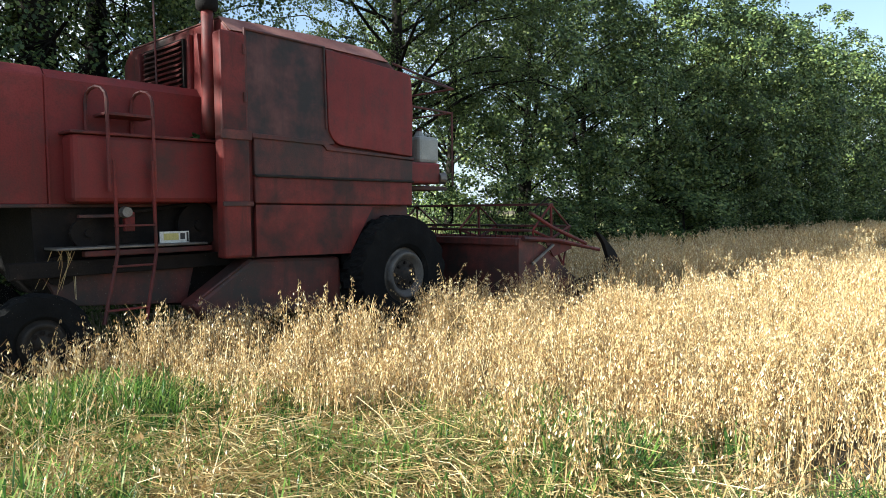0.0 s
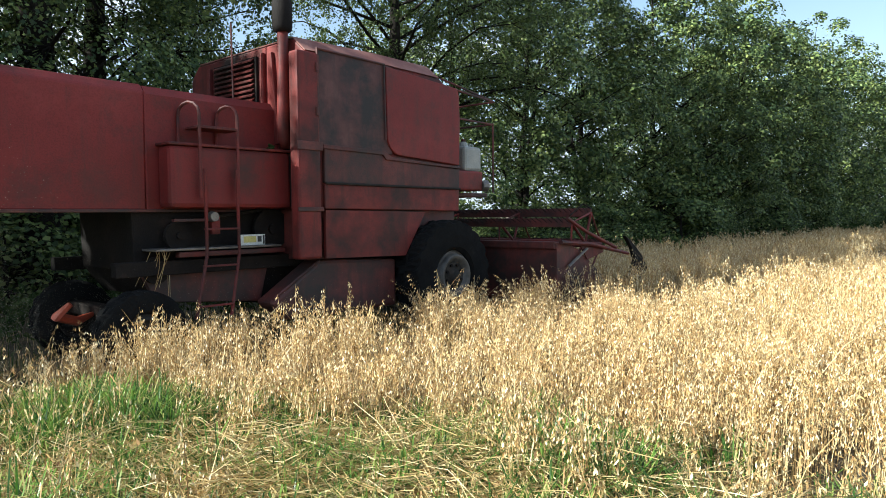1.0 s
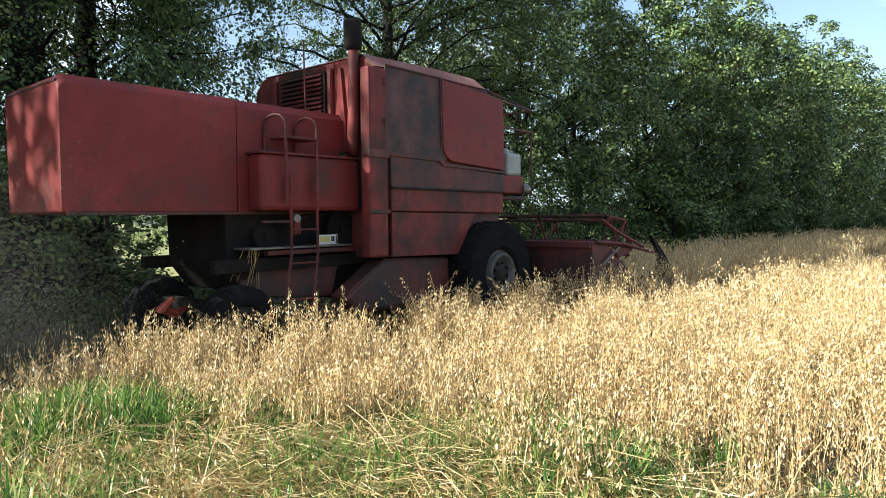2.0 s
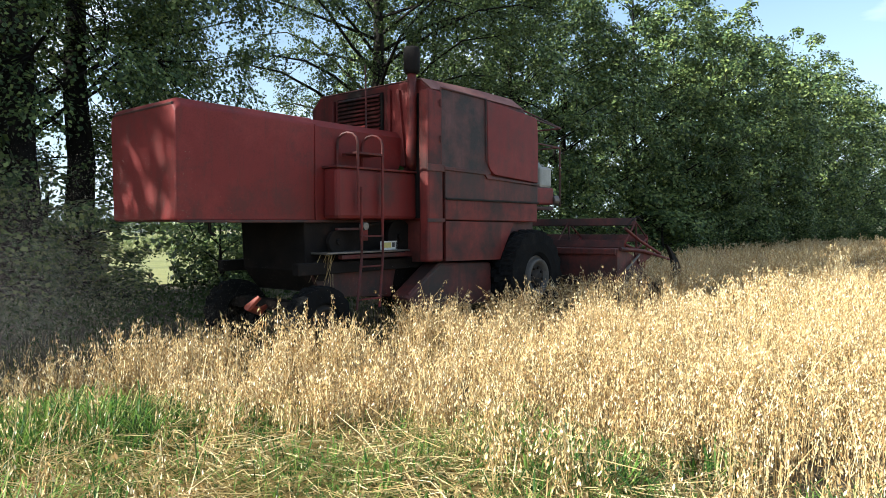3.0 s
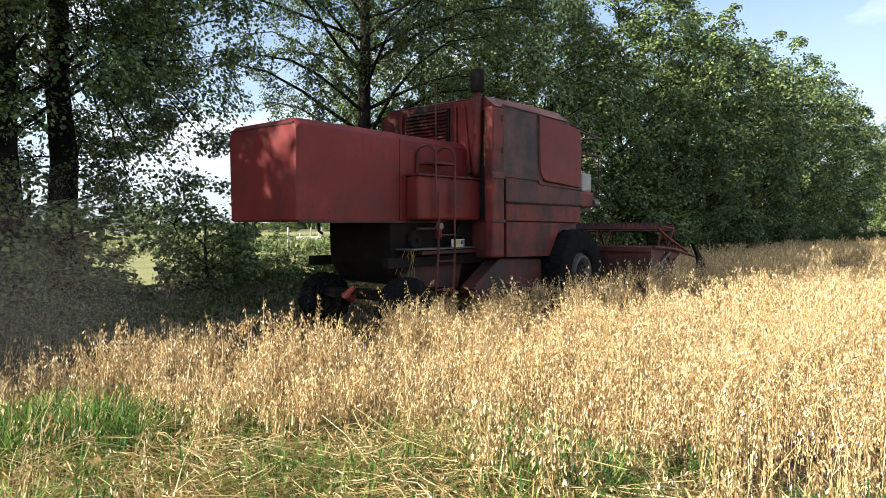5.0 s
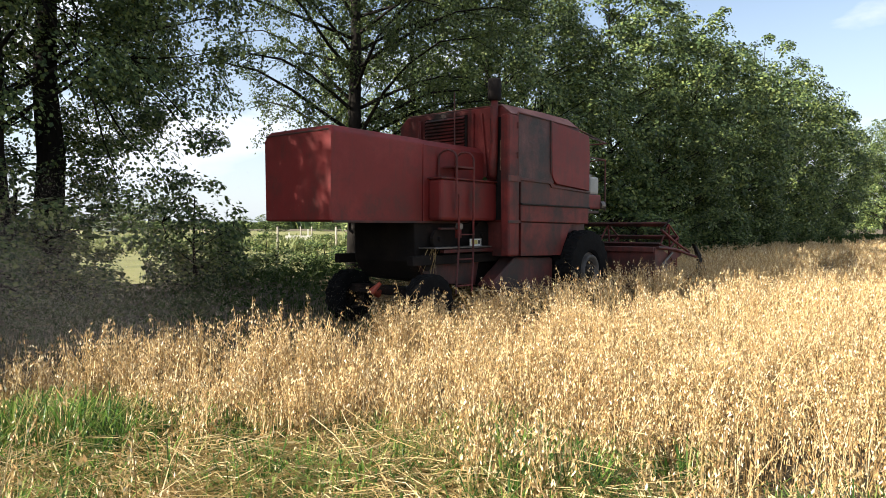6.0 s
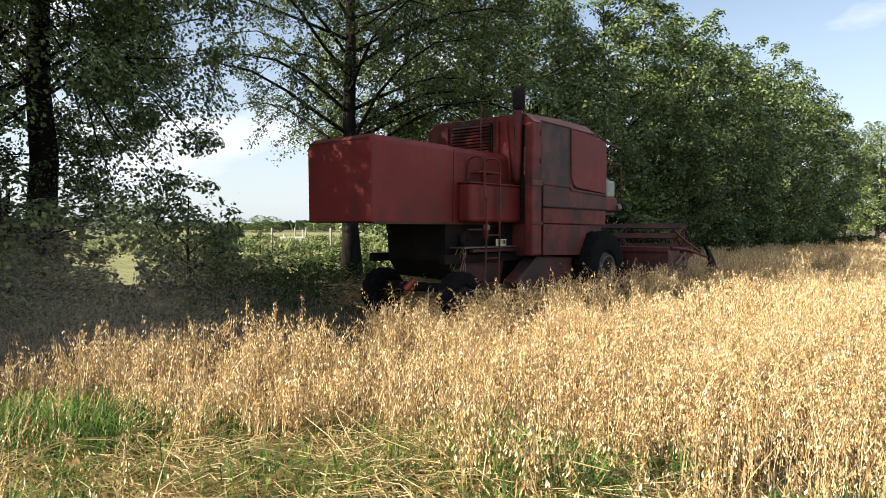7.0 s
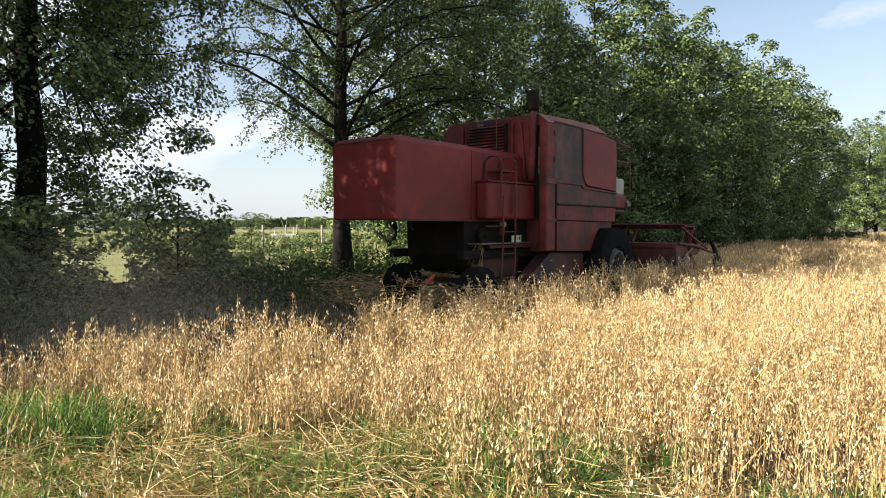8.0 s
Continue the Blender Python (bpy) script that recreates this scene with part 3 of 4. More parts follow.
# ---------------------------------------------------------------- trees
def tree_parts(seed, height, trunk_r, crown_low, reach, limbs, leaf_n, leaf, openness, bare=1, up=0.5, droop=0.15):
    """Trunk with limbs and twigs, and a crown of single leaves set along the twigs."""
    r = random.Random(seed)
    b = bmesh.new()
    tr = [Vector((0, 0, -0.1))]
    steps = 9
    for k in range(1, steps + 1):
        tr.append(Vector((tr[-1].x + r.uniform(-1, 1) * 0.05 * height / 9, tr[-1].y + r.uniform(-1, 1) * 0.05 * height / 9, height * k / steps * 0.96)))
    rad = [trunk_r * (1.35 if k == 0 else 1.0) * (1 - 0.93 * k / steps) + 0.012 for k in range(steps + 1)]
    tube(tr, rad, 10, b)

    def along(f):
        i = min(int(f * steps), steps - 1)
        return tr[i].lerp(tr[i + 1], f * steps - i)

    twigs = []
    for k in range(limbs):
        f = crown_low + (0.97 - crown_low) * ((k + r.random()) / limbs)
        p, az = along(f), k * 2.4 + r.uniform(-0.5, 0.5)
        shape = math.sin(math.pi * min(1.0, 0.22 + 0.78 * (f - crown_low) / (1 - crown_low))) ** 0.8 * (1.0 - 0.3 * f)
        ln = reach * (0.35 + 0.65 * shape) * r.uniform(0.75, 1.15)
        d = Vector((math.cos(az), math.sin(az), up * r.uniform(0.4, 1.6))).normalized()
        pts, q = [p], p.copy()
        for j in range(5):
            d = (d + Vector((r.uniform(-0.2, 0.2), r.uniform(-0.2, 0.2), 0.10 - droop * j * 0.5))).normalized()
            q = q + d * ln / 5
            pts.append(q.copy())
        br = max(0.018, trunk_r * 0.28 * (1 - f) + 0.015)
        tube(pts, [br * (1 - 0.85 * j / 5) for j in range(6)], 5, b)
        for j in range(1, 6):
            for _ in range(4 if j > 1 else 2):
                e = Vector((r.uniform(-1, 1), r.uniform(-1, 1), r.uniform(-0.7, 0.8))).normalized()
                e = (e + d * 0.5).normalized()
                tl = ln * r.uniform(0.14, 0.34)
                p0 = pts[j].lerp(pts[j - 1], r.random())
                p1 = p0 + e * tl * 0.5 + Vector((0, 0, 0.04))
                p2 = p0 + e * tl - Vector((0, 0, droop * tl * 0.6))
                if len(twigs) % bare == 0:
                    tube([p0, p1, p2], [0.012, 0.008, 0.004], 3, b)
                twigs.append((p0, p1, p2))
    tw = np.array([[list(p) for p in t] for t in twigs])
    g = np.random.default_rng(seed)
    clump = g.uniform(0, 1, len(tw)) ** openness
    pick = g.choice(len(tw), leaf_n, p=clump / clump.sum())
    t = g.uniform(0.1, 1.1, leaf_n)[:, None]
    c = tw[pick, 0] * (1 - t) ** 2 + 2 * tw[pick, 1] * t * (1 - t) + tw[pick, 2] * t ** 2
    c = c + g.normal(0, leaf * 1.35, (leaf_n, 3))
    nrm = unit(g.normal(0, 1, (leaf_n, 3)) + [0, 0, 0.55])
    a = unit(np.cross(nrm, g.normal(0, 1, (leaf_n, 3))))
    s = np.cross(nrm, a)
    ls = (leaf * g.uniform(0.65, 1.3, leaf_n))[:, None]
    fold = nrm * ls * 0.12
    v = np.stack([c - a * ls * 0.55, c + s * ls * 0.42 + fold, c + a * ls * 0.55, c - s * ls * 0.42 + fold], 1).reshape(-1, 3)
    return b, v, np.arange(4 * leaf_n).reshape(-1, 4)


def lush_parts(seed, height, trunk_r, low, reach, limbs, clumps, per, leaf, rc=0.75, lumps=0.3, hollow=0.5, twig=2, stems=1, bough=0.36):
    """A leafy tree: trunk, limbs that end in boughs, and on every bough a clump of leaves turned outwards and up."""
    g = np.random.default_rng(seed)
    b = bmesh.new()
    steps = 9
    lean = g.normal(0, 0.012 * height, (steps + 1, 2)).cumsum(0) * 0.6
    lean -= lean[0]
    tr = [Vector((lean[k, 0], lean[k, 1], -0.1 + height * 0.87 * k / steps)) for k in range(steps + 1)]
    tube(tr, [trunk_r * (1.4 if k == 0 else 1.0) * (1 - 0.93 * k / steps) + 0.012 for k in range(steps + 1)], 10, b)
    for k in range(stems - 1):
        az = g.uniform(0, 6.28)
        e = Vector((math.cos(az), math.sin(az), 0))
        tube([e * 0.3 - Vector((0, 0, 0.1)), e * 0.6 + Vector((0, 0, height * 0.25)), e * 1.3 + Vector((0, 0, height * 0.6))], [trunk_r * 0.75, trunk_r * 0.6, 0.03], 8, b)
    grid = np.linspace(0.01, 0.99, 120)
    egg = np.sin(np.pi * (0.13 + 0.87 * grid ** 0.85)) ** 0.62
    f = g.choice(grid, clumps, p=egg / egg.sum()) + g.uniform(-0.004, 0.004, clumps)
    az = g.uniform(0, 2 * np.pi, clumps)
    lobe = 1 + lumps * np.array([noise.noise((1.4 * math.cos(t) + seed, 1.4 * math.sin(t), q * 4.5)) * 1.6 for t, q in zip(az, f)])
    wide = reach * np.interp(f, grid, egg) * lobe * (hollow + (1 - hollow) * np.sqrt(g.uniform(0, 1, clumps)))
    z = height * (low + (1 - low) * f) * (1 + 0.05 * (lobe - 1) / max(lumps, 0.01))
    bx = np.interp(z, [p.z for p in tr], lean[:, 0]), np.interp(z, [p.z for p in tr], lean[:, 1])
    c = np.stack([wide * np.cos(az) + bx[0], wide * np.sin(az) + bx[1], z], -1)
    out = unit(np.stack([np.cos(az), np.sin(az), (f - 0.35) * 1.3], -1))
    # limbs to the first boughs, twigs from there to the others
    ends = []
    for k in range(limbs):
        zb = max(height * low * 0.8, c[k, 2] - 0.55 * wide[k])
        i = min(int(zb / (height * 0.87) * steps), steps - 1)
        p0, p3 = tr[i].lerp(tr[i + 1], min(1, max(0, zb / (height * 0.87) * steps - i))), Vector(c[k])
        sag = Vector((g.normal(0, 0.12), g.normal(0, 0.12), 0.1)) * wide[k] * 0.6
        p1, p2 = p0.lerp(p3, 0.35) + sag, p0.lerp(p3, 0.7) + sag * 0.8
        br = max(0.02, trunk_r * bough * (1 - f[k]) + 0.012)
        tube([p0, p1, p2, p3], [br, br * 0.7, br * 0.45, 0.008], 5, b)
        ends += [p1, p2, p3]
    nodes = np.array([list(p) for p in ends])
    for k in range(limbs, clumps, twig):
        p0 = nodes[np.argmin(((nodes - c[k]) ** 2).sum(1))]
        p1 = (p0 + c[k]) / 2 + g.normal(0, 0.1, 3)
        tube([Vector(p0), Vector(p1), Vector(c[k])], [0.02, 0.014, 0.006], 3, b)
    m = clumps * per
    size = np.repeat(rc * g.uniform(0.6, 1.25, clumps), per)[:, None]
    o = np.repeat(out, per, 0)
    u = unit(g.normal(0, 1, (m, 3)) + o * 0.55 + [0, 0, 0.35])
    p = np.repeat(c, per, 0) + u * size * [1, 1, 0.62] * (g.uniform(0.1, 1, (m, 1)) ** 0.4 * 1.05)
    nrm = unit(u * 0.7 + o * 0.25 + [0, 0, 0.5] + g.normal(0, 0.42, (m, 3)))
    a = unit(np.cross(nrm, g.normal(0, 1, (m, 3))))
    sd = np.cross(nrm, a)
    ls = (leaf * g.uniform(0.65, 1.3, m))[:, None]
    fold = nrm * ls * 0.12
    v = np.stack([p - a * ls * 0.55, p + sd * ls * 0.42 + fold, p + a * ls * 0.55, p - sd * ls * 0.42 + fold], 1).reshape(-1, 3)
    return b, v, np.arange(4 * m).reshape(-1, 4)


def tree(name, x, y, label, category="tree", group="", turn=0.0, scale=1.0, leafmat=None, **kw):
    root = tagged(new(name), label, category, group)
    b, v, f = lush_parts(**kw) if "clumps" in kw else tree_parts(**kw)
    part("trunk", b, BARK, root, smooth=True)
    raw("crown", v, f, leafmat or LEAF, root, kind="stuff")
    root.matrix_basis = pose(x, y, 0, 0, 0, turn) @ Matrix.Scale(scale, 4)
    return root


def plant_trees():
    # big dark trees by the field's corner
    x, y = at(4.0, 14.0)
    tree("tree", x, y, "big dark alder with a thick trunk and dense low foliage", seed=11, height=16, trunk_r=0.42, low=0.10, reach=4.4, limbs=16, clumps=430, per=280, leaf=0.07, rc=0.68, lumps=0.35, hollow=0.35, bough=0.13)
    x, y = at(0.2, 15.6)
    tree("tree", x, y, "dark alder with dense foliage at the field corner", seed=12, height=15.6, trunk_r=0.3, low=0.08, reach=4.4, limbs=40, clumps=300, per=46, leaf=0.21, hollow=0.4)
    x, y = at(5.5, 15.2)
    tree("tree", x, y, "dark alder with a stout trunk and dense drooping foliage", seed=15, height=15.5, trunk_r=0.33, low=0.20, reach=2.8, limbs=16, clumps=320, per=290, leaf=0.068, rc=0.62, lumps=0.45, hollow=0.3, bough=0.13)
    x, y = at(-4.0, 16.0)
    tree("tree", x, y, "dark alder at the end of the tree row", seed=13, height=15.6, trunk_r=0.3, low=0.1, reach=3.8, limbs=40, clumps=260, per=44, leaf=0.21, hollow=0.4)
    x, y = at(-8.6, 16.6)
    tree("tree", x, y, "tall dark alder beyond the field corner", seed=14, height=16.5, trunk_r=0.32, low=0.12, reach=4.0, limbs=40, clumps=260, per=44, leaf=0.22, hollow=0.4)
    # the row goes on behind the camera's left and throws the shade over the swath
    more = None
    for s, d, sc in ((-13.4, 16.2, 1.0), (-17.6, 16.4, 0.86)):
        x, y = at(s, d)
        if more is None:
            more = tree("tree", x, y, "dense alder further back along the row", group="alders of the field row", seed=17, height=15.6, trunk_r=0.25, low=0.08, reach=4.4, limbs=30, clumps=230, per=34, leaf=0.26, rc=0.85, hollow=0.4, twig=6)
        else:
            copy_thing(more, pose(x, y, 0, 0, 0, 50 * s)).scale = (sc,) * 3
    # the open one with visible limbs
    x, y = at(13.75, 14.8)
    tree("tree", x, y, "open alder with bare dark limbs and sparse light foliage", seed=21, height=15.5, trunk_r=0.25, crown_low=0.22, reach=6.6, limbs=54, leaf_n=100000, leaf=0.066, openness=1.2, up=0.38, droop=0.25, leafmat=LEAF_LIGHT)
    x, y = at(18.2, 17.0)
    tree("tree", x, y, "dark leafy alder between its neighbours", seed=23, height=14.0, trunk_r=0.18, low=0.07, reach=3.9, limbs=34, clumps=290, per=125, leaf=0.1, rc=0.66, lumps=0.4, hollow=0.4, twig=3)
    # the dense row
    kinds = []
    for k in range(3):
        kinds.append(dict(seed=31 + k, height=(15.4, 15.0, 14.4)[k], trunk_r=0.2, low=0.05, reach=(4.5, 4.3, 4.1)[k], limbs=50, clumps=400, per=95, leaf=0.145, rc=0.74, lumps=0.4, hollow=0.62, twig=4, stems=2))
    for k in range(2):
        kinds.append(dict(seed=41 + k, height=(15.4, 14.8)[k], trunk_r=0.2, low=0.05, reach=(4.6, 4.3)[k], limbs=40, clumps=330, per=62, leaf=0.19, rc=0.82, lumps=0.4, hollow=0.62, twig=12))
    first = {}
    spots = [(21.6, 16.4, 0.86), (30.8, 15.2, 1.0), (36.6, 15.8, 1.0), (26.2, 16.0, 0.78), (42.6, 15.0, 0.98), (49.4, 15.8, 0.95), (56.6, 15.0, 1.05), (63.6, 15.6, 1.0), (70.4, 15.2, 1.02), (77.0, 14.8, 0.95), (33.6, 13.8, 0.62), (45.6, 13.8, 0.66)]
    r = random.Random(5)
    for i, (s, d, sc) in enumerate(spots):
        x, y = at(s, d)
        k = i % 3 if s < 40 else 3 + i % 2
        if k not in first:
            first[k] = tree("tree", x, y, "dense green alder in the row beside the field", group="alders of the field row", scale=sc, **kinds[k])
        else:
            copy_thing(first[k], pose(x, y, 0, 0, 0, r.uniform(0, 360))).scale = (sc,) * 3
    # past the end of the row
    for x, y, sc in ((66, 91, 1.08), (72, 97, 1.1), (77, 99, 1.05), (70, 104, 1.05), (84, 104, 1.1)):
        copy_thing(first[3], pose(x, y, 0, 0, 0, r.uniform(0, 360))).scale = (sc,) * 3
    # shrubs below and between
    shrub = None
    for s, d, sc in ((8.9, 15.4, 0.95), (9.5, 16.2, 0.7), (10.6, 16.6, 0.52), (12.0, 16.8, 0.5), (14.9, 16.2, 0.62), (2.3, 16.4, 0.55), (5.2, 17.0, 0.8), (4.4, 16.8, 1.1), (5.0, 15.3, 1.2), (16.6, 14.6, 0.6), (18.0, 15.4, 0.7), (19.6, 14.6, 0.8), (3.2, 12.9, 0.8), (1.6, 13.2, 1.0), (4.6, 14.2, 0.75), (5.3, 13.6, 0.6), (4.0, 15.8, 1.0), (9.4, 15.6, 0.45), (11.2, 15.9, 0.38), (12.9, 16.2, 0.44), (14.3, 16.9, 0.5), (15.8, 16.4, 0.55), (10.0, 16.9, 0.42)) + tuple((19 + 3.3 * k, 12.9 + 0.5 * (k % 3), 0.75 + 0.12 * (k % 4)) for k in range(18)):
        x, y = at(s, d)
        if shrub is None:
            shrub = tree("shrub", x, y, "leafy dark green shrub under the trees", "shrub", "shrubs", seed=51, height=2.7, trunk_r=0.035, low=0.04, reach=1.2, limbs=10, clumps=80, per=42, leaf=0.105, rc=0.42, lumps=0.4, hollow=0.3, twig=3)
        else:
            copy_thing(shrub, pose(x, y, 0, 0, 0, r.uniform(0, 360))).scale = (sc * r.uniform(0.9, 1.4), sc * r.uniform(0.9, 1.4), sc * r.uniform(0.75, 1.05))
    # far trees beyond the meadow
    far = None
    for x, y, sc in ((-56, 138, 1.0), (-53, 140, 1.05), (-50.6, 139, 0.95), (-58.4, 139, 0.95), (-45, 190, 0.7), (-40, 196, 0.8), (-36, 193, 0.75), (-25, 200, 0.6), (-21, 204, 0.65), (-14, 230, 0.5)):
        if far is None:
            far = tree("tree", x, y, "distant round tree on the far side of the meadow", group="far trees", scale=0.5, seed=61, height=14.5, trunk_r=0.2, low=0.04, reach=4.8, limbs=20, clumps=130, per=30, leaf=0.4, rc=1.1, lumps=0.25, twig=20)
        else:
            copy_thing(far, pose(x, y, 0, 0, 0, r.uniform(0, 360))).scale = (sc * 1.0, sc * 1.0, sc * 0.42)


def far_woods():
    """The low wooded skyline."""
    heap = Heap()
    n = 4000
    a = np.radians(rng.uniform(-60, 75, n))
    r = rng.uniform(420, 520, n)
    xy = np.stack([np.sin(a) * r, np.cos(a) * r], -1)
    h = 5.0 + 3.5 * patchy(xy, 0.012, 1.0) + rng.uniform(-1, 1, n)
    blades(heap, xy, h.clip(1.5, 12), 7.0, 0.5)
    tagged(heap.make("far_woods", [LEAF], kind="stuff"), "low line of distant woods on the horizon", "woods")


def fence_and_barn():
    post = tagged(new("fence_post"), "weathered grey wooden fence post in the meadow", "post", "fence posts")
    part("stake", tube([(0, 0, -0.1), (0.01, 0, 0.7), (0, 0.01, 1.5)], [0.07, 0.065, 0.055], 7), WOOD, post, smooth=True)
    spots = ((-9.2, 60, 1.0), (-3.9, 38, 1.0), (-7.4, 39.5, 1.0), (-12.2, 42, 1.0), (-8.0, 58, 0.8))
    for i, (x, y, sc) in enumerate(spots):
        (copy_thing(post, pose(x, y, 0.03, 0, 2 * (i % 3) - 2, 40 * i)) if i else post).matrix_basis = pose(x, y, 0.03, 0, 2 * (i % 3) - 2, 40 * i)
    barrier = tagged(new("board_barrier"), "pale wooden board barrier standing in the meadow", "barrier")
    part("board", box(-1.1, 1.1, -0.03, 0.03, 0.35, 0.75, 0.01), PALE_WOOD, barrier)
    for x in (-0.8, 0.75):
        part("leg", box(x - 0.05, x + 0.05, 0.032, 0.12, 0, 1.0 if x < 0 else 1.3, 0.008), PALE_WOOD, barrier)
    barrier.matrix_basis = pose(-9.0, 57.5, 0.03, 0, 0, 8)
    house = tagged(new("house"), "distant low white farm building with a grey roof", "house")
    part("wall", box(-6, 6, -4, 4, 0, 2.6, 0.03), WALL_WHITE, house)
    part("roof", prism([(-4.6, 2.55), (4.6, 2.55), (0, 4.6)], -6.4, 6.4, 0.03, axis="x"), ROOF_GREY, house)
    for x in (-4, -1.2, 1.8):
        part("window", box(x, x + 1.1, -4.05, -3.98, 0.9, 2.0, 0.01), BLACK, house)
    house.matrix_basis = pose(-93, 221, 0, 0, 0, 22)


def dust(name, n, spread, size):
    """A drifting cloud of fine chaff specks, about its own middle."""
    c = rng.normal(0, 1, (n, 3))
    c = np.where(np.abs(c) > 2, c * 0.4, c) * spread
    c[:, 2] = np.abs(c[:, 2] + 0.2)
    a, b = unit(rng.normal(size=(n, 3))), unit(rng.normal(size=(n, 3)))
    s = (size * rng.uniform(0.5, 1.5, n))[:, None]
    v = np.stack([c, c + a * s, c + b * s], 1).reshape(-1, 3)
    ob = raw(name, v, np.arange(3 * n).reshape(-1, 3), DUST, kind="stuff")
    return tagged(ob, "thin haze of pale chaff dust behind the harvester", "dust")


oat_crop()
STRIPS = oat_strips()
near_grass()
stubble()
undergrowth()
maize()
plant_trees()
far_woods()
fence_and_barn()


# ---------------------------------------------------------------- the combine harvester
# x ahead, y to its left (0 is the plane of its right side), z up; the front axle is at x = 0.
WHEEL_R, REAR_R = 0.77, 0.43
REEL = (2.62, 1.3, 1.08)


def wheel(parent, name, x, y, z, r, w, rim_r, side, lugs):
    """A wheel about its own axle: rim with dish, bolts and hub, tyre with slanted lugs. side: -1 shows its face towards -y."""
    f = side * w / 2
    prof = [(-f * 0.95, rim_r), (-f * 0.8, rim_r * 0.9), (f * 0.3, rim_r * 0.93), (f * 0.62, rim_r * 1.05), (f * 0.72, rim_r * 1.03), (f * 0.68, rim_r * 0.9), (f * 0.8, rim_r * 0.84), (f * 1.06, rim_r * 0.82),
            (f * 1.1, rim_r * 0.77), (f * 1.0, rim_r * 0.66), (f * 0.82, rim_r * 0.55), (f * 0.8, rim_r * 0.3), (f * 0.98, rim_r * 0.24), (f * 1.02, rim_r * 0.2), (f * 1.04, 0.01)]
    rim = part(name, lathe(prof[:11], 40), RIM if r > 0.6 else RIM_DARK, parent, "wheel with a dusty grey rim ring" if r > 0.6 else "small rear wheel with a rim darkened for shade", smooth=True)
    rim.matrix_basis = pose(x, y, z)
    part("dish", lathe(prof[10:], 40), RIM_DARK, rim, "dark wheel dish", smooth=True)
    for k in range(8):
        a = k * math.pi / 4
        c = (rim_r * 0.43 * math.cos(a), f * 0.62, rim_r * 0.43 * math.sin(a))
        part("bolt", tube([(c[0], f * 0.75, c[2]), (c[0], f * 0.93, c[2])], 0.022, 6), DARK, rim)
    h = w / 2
    tp = [(-h * 0.82, rim_r * 0.98), (-h, rim_r * 1.12), (-h * 1.02, (rim_r + r) / 2), (-h * 0.94, r * 0.93), (-h * 0.8, r * 0.945), (-h * 0.45, r * 0.955), (-0.004, r * 0.958), (0.004, r * 0.958), (h * 0.45, r * 0.955), (h * 0.8, r * 0.945), (h * 0.94, r * 0.93), (h * 1.02, (rim_r + r) / 2), (h, rim_r * 1.12), (h * 0.82, rim_r * 0.98)]
    # chevron lugs raised out of the tread
    b, sides = bmesh.new(), lugs * 6
    rings = []
    for y, q in tp:
        ring = []
        for k in range(sides):
            a = 2 * math.pi * k / sides
            phase = (k / 6 + abs(y) / h * 0.9 + (0.5 if y > 0 else 0)) % 1
            rr = q + (r * 0.045 if phase < 0.42 and q > r * 0.9 else 0)
            ring.append(b.verts.new((rr * math.cos(a), y, rr * math.sin(a))))
        rings.append(ring)
    for p, q in zip(rings, rings[1:] + rings[:1]):
        for k in range(sides):
            b.faces.new((p[k], p[(k + 1) % sides], q[(k + 1) % sides], q[k]))
    part("tyre", b, RUBBER, rim, "black dusty lugged tyre", smooth=False)
    return rim


